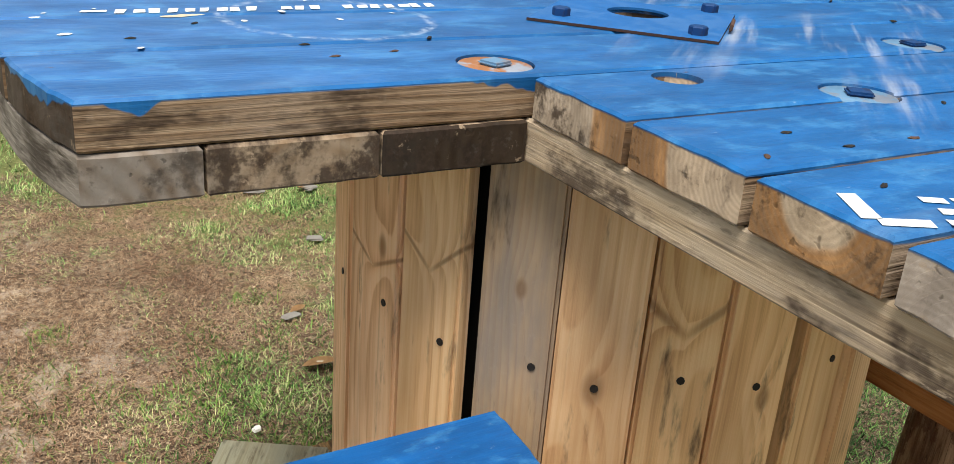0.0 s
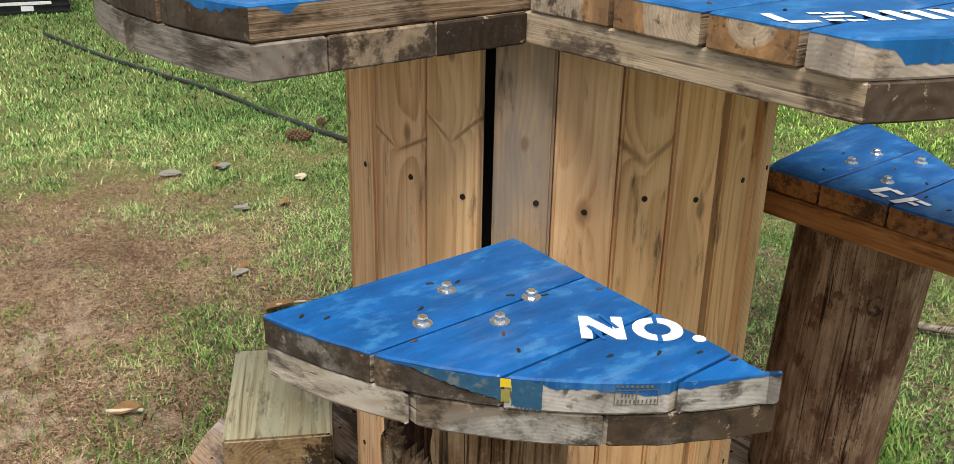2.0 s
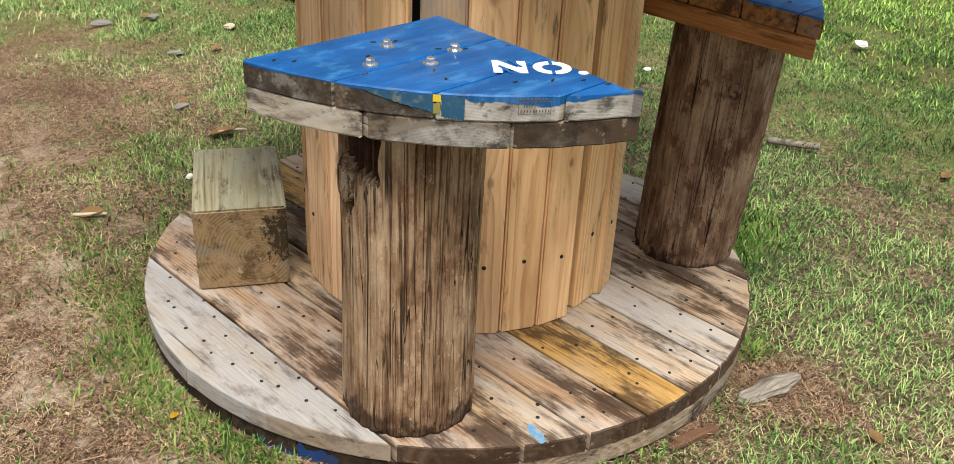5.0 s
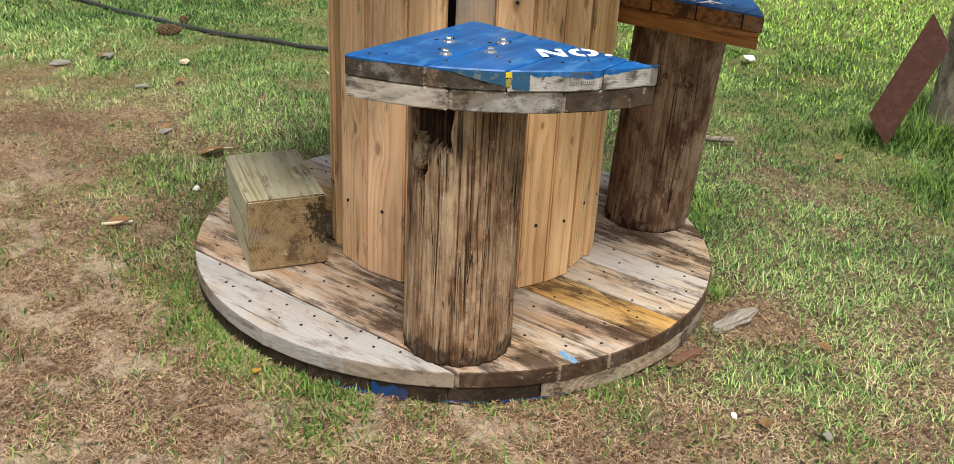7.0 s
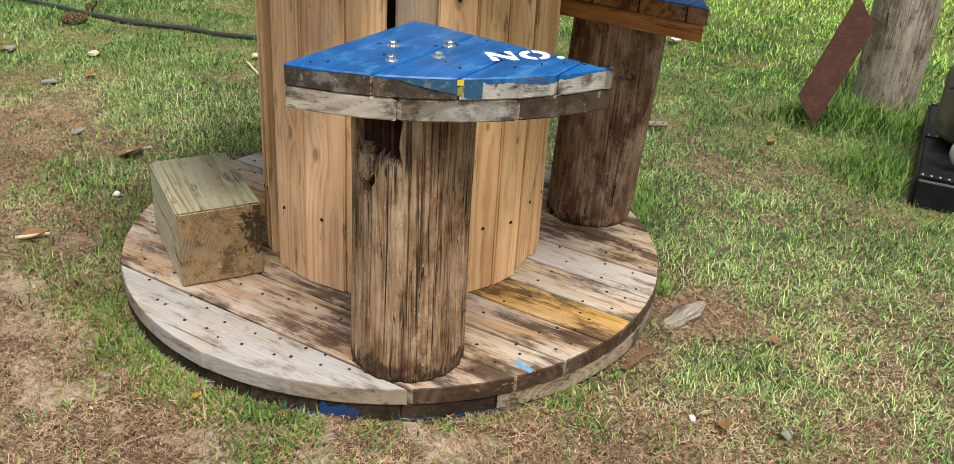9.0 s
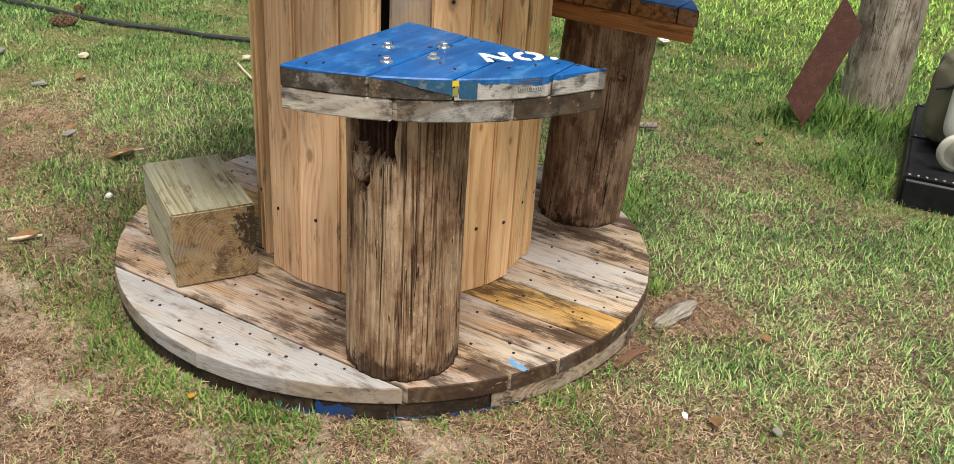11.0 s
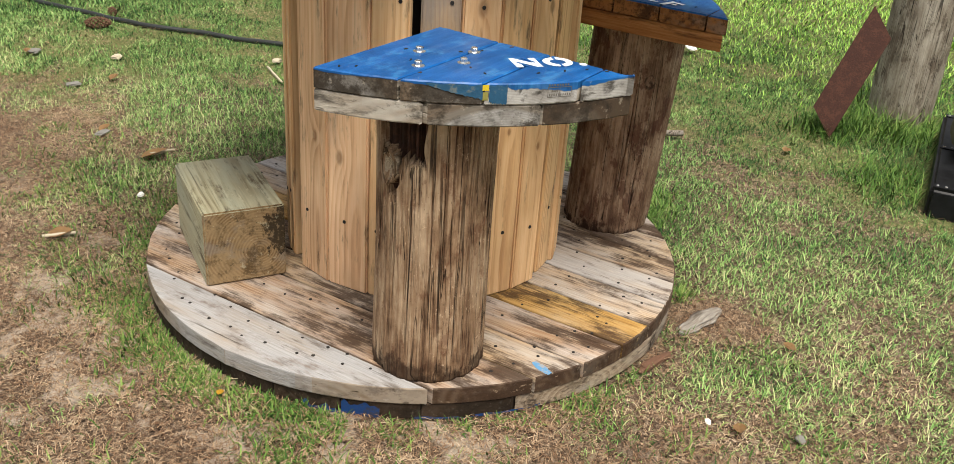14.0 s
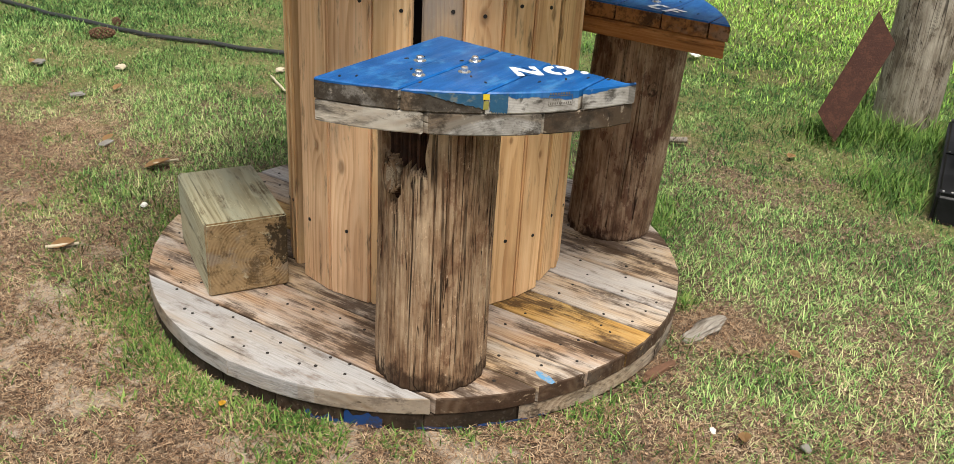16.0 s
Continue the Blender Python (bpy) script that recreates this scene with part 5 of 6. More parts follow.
bm = bmesh.new()
u, v = Vector((0.118, -0.108, 0.375)), Vector((0.006, 0.083, 0.105))
nn = u.cross(v).normalized() * 0.004
p0 = Vector((2.478, 0.270, 0.028))
ring = [p0, p0 + u, p0 + u + v, p0 + v]
lo = [bm.verts.new(q) for q in ring]
hi = [bm.verts.new(q + nn) for q in ring]
bm.faces.new(lo[::-1])
bm.faces.new(hi)
for i in range(4):
    bm.faces.new((lo[i], lo[(i + 1) % 4], hi[(i + 1) % 4], hi[i]))
bmesh.ops.recalc_face_normals(bm, faces=bm.faces[:])
tagged(part("rusty_plate", bm, rust_plate), "dark rusted flat iron plate leaning against the pole", "iron plate")

chest = thing("black_box", (2.4, -0.35, GROUND), "low black riveted plastic box in the grass", "box")
bm = box_bm(0.84, 0.56, 0.105, 0.012, 0, 3)
part("body", bm, black_plastic, chest, "", pose(2.40, -0.385, GROUND - 0.004, 0, 0, 6.5))
R6 = pose(2.40, -0.385, GROUND + 0.101, 0, 0, 6.5)
first = None
for xx in (-0.395, 0.0, 0.385):
    part("strip", box_bm(0.03, 0.55, 0.004, 0.0015), black_plastic, chest, "", R6 @ pose(xx, 0, 0))
    for k in range(16):
        m = R6 @ pose(xx, 0.262 - 0.025 * k, 0.004)
        if first is None:
            first = part("rivet", lathe_bm(((0.0045, 0), (0.004, 0.002), (0.002, 0.003)), 8), steel, chest, "bright rivet", m)
        else:
            sharing("rivet", first, m, chest)

bag = thing("canvas_bag", (2.30, -0.21, GROUND + 0.105), "olive and pale grey canvas bag standing on the black box", "bag")
bm = bmesh.new()
bmesh.ops.create_icosphere(bm, subdivisions=4, radius=1)
for q in bm.verts:
    c = q.co
    e = [math.copysign(abs(w) ** 0.55, w) for w in c]
    fold = 0.012 * noise.noise((c.x * 3, c.y * 3, c.z * 5)) + 0.006 * noise.noise((c.x * 9, c.y * 9, c.z * 6))
    q.co = Vector((e[0] * (0.11 + fold), e[1] * (0.115 + fold), (e[2] + 1) * 0.16 * (1 - 0.1 * e[0])))
part("body", bm, olive_cloth, bag, "olive canvas body", pose(2.370, -0.246, GROUND + 0.106), True)
bm = bmesh.new()
bmesh.ops.create_icosphere(bm, subdivisions=4, radius=1)
for q in bm.verts:
    c = q.co
    e = [math.copysign(abs(w) ** 0.45, w) for w in c]
    q.co = Vector((e[0] * 0.05, e[1] * 0.09, (e[2] + 1) * 0.115 + 0.006 * noise.noise((c.y * 6, c.z * 6, 2))))
part("pocket", bm, pale_cloth, bag, "pale grey zipped pocket", pose(2.245, -0.296, GROUND + 0.155), True)
bm = bmesh.new()
bmesh.ops.create_icosphere(bm, subdivisions=4, radius=1)
for q in bm.verts:
    c = q.co
    q.co = Vector((c.x * 0.10, c.y * 0.09, c.z * 0.055)) * (1 + 0.25 * noise.noise((c.x * 4, c.y * 4, c.z * 4)))
part("flap", bm, pale_cloth, bag, "crumpled pale flap", pose(2.330, -0.296, GROUND + 0.445), True)
part("cord", tube_bm([(2.255, -0.156, 0.335), (2.252, -0.186, 0.345), (2.252, -0.221, 0.365)], 0.006), hose_rubber, bag, "black cord")
wheel = thing("cream_wheel", (2.09, -0.282, GROUND + 0.105), "cream plastic wheel lying against the bag", "wheel")
part("rim", lathe_bm(((0.045, -0.012), (0.062, -0.014), (0.066, 0.0), (0.062, 0.014), (0.045, 0.012), (0.045, -0.012)), 40), cream_plastic, wheel, "", pose(2.09, -0.282, GROUND + 0.168, 0, 80, 12), True)
part("hub", lathe_bm(((0.046, -0.006), (0.046, 0.006), (0.02, 0.012)), 32), cream_plastic, wheel, "", pose(2.09, -0.282, GROUND + 0.168, 0, 80, 12), True)

# ---- hose, stones, cones, chips and sticks on the lawn ----
HOSE = [(1.45, 6.2), (1.52, 5.2), (1.665, 4.20), (1.69, 3.70), (1.71, 3.36), (1.745, 3.11), (1.84, 2.90), (1.955, 2.53), (2.2, 2.1), (2.45, 1.72), (2.75, 1.33), (3.2, 0.95), (3.6, 0.62), (4.6, 0.0)]
pts = []
for i in range(len(HOSE) - 1):
    for k in range(8):
        t = k / 8
        q = [HOSE[max(i - 1, 0)], HOSE[i], HOSE[i + 1], HOSE[min(i + 2, len(HOSE) - 1)]]
        x, y = [0.5 * (2 * q[1][d] + (q[2][d] - q[0][d]) * t + (2 * q[0][d] - 5 * q[1][d] + 4 * q[2][d] - q[3][d]) * t * t + (3 * q[1][d] - q[0][d] - 3 * q[2][d] + q[3][d]) * t ** 3) for d in (0, 1)]
        pts.append((x, y, ground_height(x, y) + 0.012 - 0.026 * min(max((x - 2.0) / 0.3, 0.0), 1.0)))
tagged(part("garden_hose", tube_bm(pts, 0.0115, 10), hose_rubber, smooth=True), "black rubber hose lying across the lawn", "hose")


def lump(name, x, y, size, flat, material, label, category, seed, stretch=1.0, turn=0.0, lift=0.0, group=""):
    bm = bmesh.new()
    bmesh.ops.create_icosphere(bm, subdivisions=3, radius=1)
    for q in bm.verts:
        k = 1 + 0.35 * noise.noise(q.co * 1.3 + Vector((seed, 0, 0))) + 0.12 * noise.noise(q.co * 4 + Vector((seed, 0, 0)))
        e = [math.copysign(abs(w) ** 0.7, w) for w in q.co]
        q.co = Vector((e[0] * size * stretch * k, e[1] * size * k, e[2] * size * flat * k))
    return tagged(part(name, bm, material, None, "", pose(x, y, ground_height(x, y) + size * flat * 0.6 + lift, 0, 0, turn)), label, category, group)


def root_stump(x, y, turn):
    """A bleached root worn into ridges, half sunk in the soil."""
    bm = bmesh.new()
    n, m = 26, 40
    rows = []
    for k in range(n + 1):
        t = k / n
        w = 0.023 * math.sin(math.pi * (0.06 + 0.88 * t)) ** 0.7 * (1 + 0.35 * noise.noise((t * 4, 1, 0)))
        row = []
        for q in range(m):
            a = 2 * math.pi * q / m
            ridge = 1 + 0.30 * noise.noise((math.cos(a) * 3.5, math.sin(a) * 3.5, t * 1.2)) + 0.16 * math.sin(a * 9 + 2 * noise.noise((t * 3, 5, 0)))
            row.append(bm.verts.new(((t - 0.5) * 0.17, w * ridge * math.cos(a) + 0.012 * noise.noise((t * 3, 2, 2)), 0.55 * w * ridge * math.sin(a) + 0.006 * t)))
        rows.append(row)
    for p, q in zip(rows, rows[1:]):
        for k in range(m):
            bm.faces.new((p[k], p[(k + 1) % m], q[(k + 1) % m], q[k]))
    bm.faces.new(rows[0][::-1])
    bm.faces.new(rows[-1])
    bmesh.ops.recalc_face_normals(bm, faces=bm.faces[:])
    tagged(part("root_stump", bm, root_wood, None, "", pose(x, y, ground_height(x, y) + 0.006, 0, 0, turn), True), "bleached ridged root stump beside the reel", "root")


lump("stone", 1.352, 2.858, 0.017, 0.45, pale_chip, "pale flat stone chip on the grass", "stone", 1, 1.3, 20, 0.012, "stones on the lawn")
lump("stone", 0.967, 3.165, 0.024, 0.3, stone_grey, "grey flat stone chip on the grass", "stone", 2, 1.5, -20, 0.012, "stones on the lawn")
lump("stone", 1.167, 3.13, 0.020, 0.3, stone_grey, "grey flat stone chip on the grass", "stone", 3, 1.5, 35, 0.012, "stones on the lawn")
lump("stone", 1.741, 2.348, 0.016, 0.5, pale_chip, "pale stone chip beside the reel", "stone", 4, 1.2, 0, 0.012, "stones on the lawn")
lump("stone", 0.526, 0.006, 0.006, 0.6, paper_white, "small pale pebble in the grass", "pebble", 5, 1.3, 30, 0.01)
lump("stone", 0.772, 2.205, 0.015, 0.3, stone_grey, "grey stone flake in the grass", "stone", 15, 1.6, 10, 0.012)
lump("paper_scrap", 3.21, 1.114, 0.024, 0.3, paper_white, "white paper scrap on the lawn", "scrap", 6, 1.5, 30, 0.03)
lump("paper_scrap", 2.236, 1.463, 0.011, 0.4, paper_white, "small white scrap on the lawn", "scrap", 7, 1.2, 0, 0.03)
root_stump(0.905, 0.170, -13)
lump("bark_piece", 0.667, 0.186, 0.011, 0.6, cone_brown, "dark bark piece beside the reel", "bark", 9, 5.0, -13, 0.006)
lump("stone", 0.585, -0.167, 0.009, 0.6, stone_grey, "small grey pebble in the grass", "pebble", 16, 1.3, 40, 0.008)
lump("stone", 1.021, 2.691, 0.017, 0.3, stone_grey, "grey stone flake in the grass", "stone", 17, 1.6, -15, 0.012)
lump("stone", 0.523, 1.718, 0.008, 0.6, paper_white, "small pale pebble beside the reel", "pebble", 18, 1.2, 0, 0.012)


def stick(x0, y0, x1, y1, r, material, label, category="stick"):
    n = 7
    q = [(x0 + (x1 - x0) * k / n, y0 + (y1 - y0) * k / n + 0.006 * noise.noise((k * 0.9, x0, 3)), ground_height(x0 + (x1 - x0) * k / n, y0 + (y1 - y0) * k / n) + r + 0.012) for k in range(n + 1)]
    tagged(part("stick", tube_bm(q, [r * (0.75 + 0.3 * math.sin(k * 1.7) ** 2) for k in range(n + 1)], 9), material, smooth=True), label, category)


stick(2.005, 0.83, 2.082, 0.692, 0.012, root_wood, "grey-brown weathered stick in the grass")
stick(0.745, 1.94, 0.825, 1.921, 0.004, pale_chip, "pale splintered stick in the grass")
stick(1.655, 2.316, 1.55, 2.14, 0.005, pale_chip, "pale stick near the reel")
stick(0.19, 1.694, 0.255, 1.648, 0.005, pale_chip, "pale chip of wood on the soil")


def pine_cone(x, y, turn, size):
    bm = bmesh.new()
    for k in range(70):
        t = k / 69
        r = size * 0.42 * math.sin(math.pi * (0.12 + 0.8 * t)) + 0.002
        a = k * 2.39996
        c = Vector((size * (t - 0.5) * 1.9, r * math.cos(a), r * math.sin(a)))
        bmesh.ops.create_cone(bm, cap_ends=True, segments=5, radius1=size * 0.13, radius2=size * 0.05, depth=size * 0.12,
                              matrix=Matrix.Translation(c) @ Vector((0.5, math.cos(a), math.sin(a))).to_track_quat("Z", "Y").to_matrix().to_4x4())
    tagged(part("pine_cone", bm, cone_brown, None, "", pose(x, y, ground_height(x, y) + size * 0.5, 0, 0, turn)), "open brown pine cone on the lawn", "pine cone", "pine cones")


pine_cone(1.585, 3.27, -40, 0.055)
pine_cone(1.785, 3.43, 60, 0.04)


def leaf(x, y, size, turn, material, label):
    bm = bmesh.new()
    n = 8
    rows = []
    for k in range(n + 1):
        t = k / n
        w = size * 0.32 * math.sin(math.pi * t) ** 0.8 + 0.0004
        z = 0.18 * size * (t - 0.4) ** 2
        rows.append([bm.verts.new((size * (t - 0.5), -w, z + w * 0.35)), bm.verts.new((size * (t - 0.5), 0, z)), bm.verts.new((size * (t - 0.5), w, z + w * 0.35))])
    for p, q in zip(rows, rows[1:]):
        bm.faces.new((p[0], p[1], q[1], q[0]))
        bm.faces.new((p[1], p[2], q[2], q[1]))
    bmesh.ops.solidify(bm, geom=bm.faces[:], thickness=0.0006)
    tagged(part("fallen_leaf", bm, material, None, "", pose(x, y, ground_height(x, y) + 0.016, random.uniform(-12, 12), random.uniform(-12, 12), turn)), label, "leaf", "fallen leaves")


for x, y, s, tn in ((0.225, 1.675, 0.07, -40), (0.75, 1.928, 0.09, -10), (1.148, 3.139, 0.06, 30), (0.942, 5.98, 0.16, 30), (0.952, 5.72, 0.14, 80), (0.541, -0.056, 0.04, 20), (0.915, -0.046, 0.035, 70), (1.162, 2.64, 0.05, 25), (0.80, 2.23, 0.05, 15), (2.2, 0.35, 0.05, 0), (1.9, 0.9, 0.05, 50)):
    leaf(x, y, s, tn, dead_leaf, "dry brown fallen leaf")
leaf(-0.011, 0.84, 0.022, 30, yellow_leaf, "small yellow fallen leaf")
leaf(0.211, 0.545, 0.02, 80, paper_white, "small pale fallen petal")

# ---- shed, crates, chair and hedge behind ----
WALL_Y = 8.3


def sheet(name, x0, x1, z0, z1, material, label, ribs=True, parent=None):
    """A ribbed wall sheet facing the lawn, 6 cm thick."""
    bm = bmesh.new()
    n = max(2, int((x1 - x0) / 0.03))
    fr, bk = [], []
    for k in range(n + 1):
        x = x0 + (x1 - x0) * k / n
        rib = -0.012 if ribs and ((x - x0) % 0.42) < 0.035 else 0.0
        fr.append((bm.verts.new((x, WALL_Y + rib, z0)), bm.verts.new((x, WALL_Y + rib, z1))))
        bk.append((bm.verts.new((x, WALL_Y + 0.06, z0)), bm.verts.new((x, WALL_Y + 0.06, z1))))
    for k in range(n):
        bm.faces.new((fr[k][0], fr[k + 1][0], fr[k + 1][1], fr[k][1]))
        bm.faces.new((bk[k + 1][0], bk[k][0], bk[k][1], bk[k + 1][1]))
        bm.faces.new((fr[k][1], fr[k + 1][1], bk[k + 1][1], bk[k][1]))
        bm.faces.new((fr[k + 1][0], fr[k][0], bk[k][0], bk[k + 1][0]))
    bm.faces.new((fr[0][0], fr[0][1], bk[0][1], bk[0][0]))
    bm.faces.new((fr[-1][1], fr[-1][0], bk[-1][0], bk[-1][1]))
    bmesh.ops.recalc_face_normals(bm, faces=bm.faces[:])
    return part(name, bm, material, parent, label)


shed = thing("shed", (5.0, WALL_Y + 1.5, GROUND), "white metal shed with green trim and an open doorway", "shed")
sheet("wall", 1.42, 3.52, 0.02, 2.5, white_metal, "white ribbed metal wall", True, shed)
part("trim", box_bm(0.15, 0.09, 2.48, 0.006), green_trim, shed, "green corner trim", pose(3.595, WALL_Y + 0.02, 0.02))
part("jamb", box_bm(0.05, 0.10, 2.48, 0.006), white_metal, shed, "white door jamb", pose(3.70, WALL_Y + 0.025, 0.02))
part("plywood_panel", box_bm(1.74, 0.03, 2.4, 0.003), ply_wood, shed, "bare plywood sheet beside the doorway", pose(6.13, WALL_Y + 0.0, 0.02))
sheet("wall", 7.0, 8.72, 0.02, 2.5, white_metal, "white ribbed metal wall", True, shed)
part("lintel", box_bm(1.75, 0.08, 0.35, 0.006), white_metal, shed, "white lintel over the doorway", pose(4.45, WALL_Y + 0.03, 2.15))
part("rear_wall", box_bm(6.0, 0.06, 2.48, 0.0), shed_floor, shed, "dark inside wall", pose(5.7, WALL_Y + 3.0, 0.02))
part("side_wall", box_bm(0.06, 3.0, 2.48, 0.0), white_metal, shed, "white side wall", pose(2.15, WALL_Y + 1.5, 0.02, 0, 0, -25))
part("side_wall", box_bm(0.06, 2.95, 2.48, 0.0), white_metal, shed, "white side wall", pose(8.69, WALL_Y + 1.535, 0.02))
part("roof", box_bm(6.6, 3.5, 0.08, 0.01), white_metal, shed, "flat metal roof", pose(5.6, WALL_Y + 1.45, 2.505, 3, 0, 0))
part("floor_slab", box_bm(5.7, 2.9, 0.20, 0.0), shed_floor, shed, "raised dark floor", pose(5.8, WALL_Y + 1.52, 0.025))


def cylinder_tank(x, y, r, h, label):
    tk = thing("gas_cylinder", (x, y, 0.225), label, "gas cylinder", "cylinders in the shed")
    part("body", lathe_bm(((r * 0.9, 0.0), (r, 0.03), (r, h * 0.86), (r * 0.8, h * 0.94), (r * 0.3, h)), 32), tank_grey, tk, "", pose(x, y, 0.225), True)
    part("label_patch", box_bm(0.14, 0.006, 0.17, 0.001), bucket_white, tk, "white label patch", pose(x + 0.02, y - r - 0.001, 0.225 + 0.46))


cylinder_tank(4.62, WALL_Y + 0.42, 0.26, 1.35, "large grey gas cylinder standing in the doorway")
cylinder_tank(4.20, WALL_Y + 0.62, 0.17, 1.30, "slim grey gas cylinder standing in the doorway")
cylinder_tank(5.28, WALL_Y + 0.55, 0.24, 1.30, "dark-shaded grey gas cylinder in the doorway")
bk = thing("bucket", (3.93, WALL_Y + 0.25, 0.225), "white plastic bucket with a yellow lid", "bucket")
part("body", lathe_bm(((0.125, 0.0), (0.155, 0.46), (0.16, 0.47)), 36), bucket_white, bk, "", pose(3.93, WALL_Y + 0.25, 0.225), True)
part("lid", lathe_bm(((0.165, 0.0), (0.17, 0.035), (0.15, 0.04)), 36), bucket_lid, bk, "yellow lid", pose(3.93, WALL_Y + 0.25, 0.69), True)
part("sticker", box_bm(0.12, 0.008, 0.16, 0.001), bucket_lid, bk, "yellow warning sticker", pose(3.90, WALL_Y + 0.098, 0.38))


def crate(x, y, z, w, d, h, material, label, m=None, mark=True, teeth=0):
    """An open plastic crate with ribbed sides."""
    M = m if m is not None else pose(x, y, z, 0, 0, -15)
    c = thing("plastic_crate", M.translation, label, "crate", "stacked crates")
    part("base", box_bm(w, d, 0.012, 0.003), material, c, "", M)
    for sx, sy, ww, dd in ((0, -d / 2, w, 0.014), (0, d / 2, w, 0.014), (-w / 2, 0, 0.014, d), (w / 2, 0, 0.014, d)):
        part("side", box_bm(ww, dd, h, 0.003), material, c, "", M @ pose(sx, sy, 0.002))
        for k in range(3):
            part("rib", box_bm(ww + 0.014, dd + 0.014, 0.014, 0.003), material, c, "", M @ pose(sx, sy, h * (0.12 + 0.4 * k)))
    for k in range(teeth):
        part("tooth", box_bm(w / teeth * 0.5, 0.014, 0.035, 0.004), material, c, "", M @ pose(-w / 2 + w * (k + 0.5) / teeth, -d / 2, h))
    if mark:
        part("print", box_bm(w * 0.62, 0.004, 0.022, 0.001), white_paint, c, "plain white printed bar", M @ pose(0, -d / 2 - 0.0165, h * 0.68))
        part("print", box_bm(w * 0.14, 0.004, 0.035, 0.001), white_paint, c, "plain white printed bar", M @ pose(0.02, -d / 2 - 0.0165, h * 0.27))


for k in range(3):
    crate(1.62, 7.22, GROUND + 0.105 * k, 0.58, 0.38, 0.101, crate_black, "black ribbed plastic crate in a stack on the grass")
crate(0, 0, 0, 0.54, 0.38, 0.17, crate_blue, "blue ribbed plastic crate tipped on the stack", pose(1.60, 7.21, GROUND + 0.392, 16, -10, -15), False, 7)
crate(0, 0, 0, 0.40, 0.30, 0.12, crate_red, "red plastic crate on the tipped blue crate", pose(1.59, 7.27, GROUND + 0.545, 20, -10, -15), False)

# garden chair beside the shed
CH = pose(9.52, 8.52, GROUND, 0, 0, -42) @ Matrix.Scale(1.25, 4)
chair = thing("garden_chair", CH.translation, "dark grey metal garden chair with a faded cushion", "chair")
for sx in (-0.27, 0.27):
    part("armrest", tube_bm([CH @ Vector(q) for q in ((sx, -0.25, 0.0), (sx, -0.26, 0.55), (sx, -0.2, 0.64), (sx, 0.1, 0.66), (sx, 0.24, 0.6), (sx, 0.3, 0.0))], 0.02), chair_grey, chair, "curved metal arm and legs", None, True)
part("seat", box_bm(0.56, 0.5, 0.05, 0.015), chair_grey, chair, "", CH @ pose(0, 0.02, 0.40))
part("front_apron", box_bm(0.56, 0.03, 0.2, 0.006), chair_grey, chair, "", CH @ pose(0, -0.24, 0.24))
part("backrest", box_bm(0.56, 0.04, 0.55, 0.015), chair_grey, chair, "", CH @ pose(0, 0.30, 0.45, -12, 0, 0))
part("cushion", box_bm(0.5, 0.42, 0.17, 0.06, 0, 4), cushion_cloth, chair, "faded floral cushion", CH @ pose(0, 0.02, 0.452))
st = tagged(part("strap", tube_bm([(7.25, 8.27, 1.75), (7.77, 7.72, 0.82), (8.13, 7.35, 0.21), (8.24, 7.24, 0.03)], [0.03, 0.03, 0.015, 0.01], 6), paper_white), "white strap hanging from the shed", "strap")


def quads(name, centres, normals, sizes, material, aspect=0.5):
    """Many small leaves as one mesh."""
    n = len(centres)
    up = np.random.normal(size=(n, 3))
    t1 = np.cross(normals, up)
    t1 /= np.linalg.norm(t1, axis=1)[:, None]
    t2 = np.cross(normals, t1)
    s = sizes[:, None]
    v = np.stack((centres - t1 * s, centres + t2 * s * aspect, centres + t1 * s, centres - t2 * s * aspect), 1).reshape(-1, 3)
    me = bpy.data.meshes.new(name)
    me.from_pydata(v.tolist(), [], np.arange(4 * n).reshape(n, 4).tolist())
    me.materials.append(material)
    return new(name, me)


rng = np.random.default_rng(5)
n = 42000
t = rng.random(n)
hx = 9.6 + 13.0 * t
hy = 13.2 - 13.0 * t
dep = rng.random(n)
bulge = 0.5 * np.sin(t * 31) + 0.3 * np.sin(t * 77)
hc = np.stack((hx + (dep - 0.5) * 1.6 + bulge, hy + (dep - 0.5) * 1.6 + bulge, 0.05 + 3.4 * rng.random(n) ** 0.8), 1)
nr = rng.normal(size=(n, 3)) + np.array((-0.6, -0.6, 0.4))
nr /= np.linalg.norm(nr, axis=1)[:, None]
tagged(quads("hedge", hc, nr, 0.07 + 0.07 * rng.random(n), hedge_mat), "dense hedge behind the lawn, shade painted into its leaves", "hedge", kind="stuff")
# near-black box added within the leaves to paint their inner shade
tagged(part("hedge_shade_box", box_bm(19, 0.8, 3.2, 0.2), plain("painted_hedge_shade", (0.006, 0.008, 0.005), 0.95), None, "", pose(16.9, 7.6, 0.0, 0, 0, -45)), "added near-black box painting the shade inside the hedge", "hedge", kind="structure")


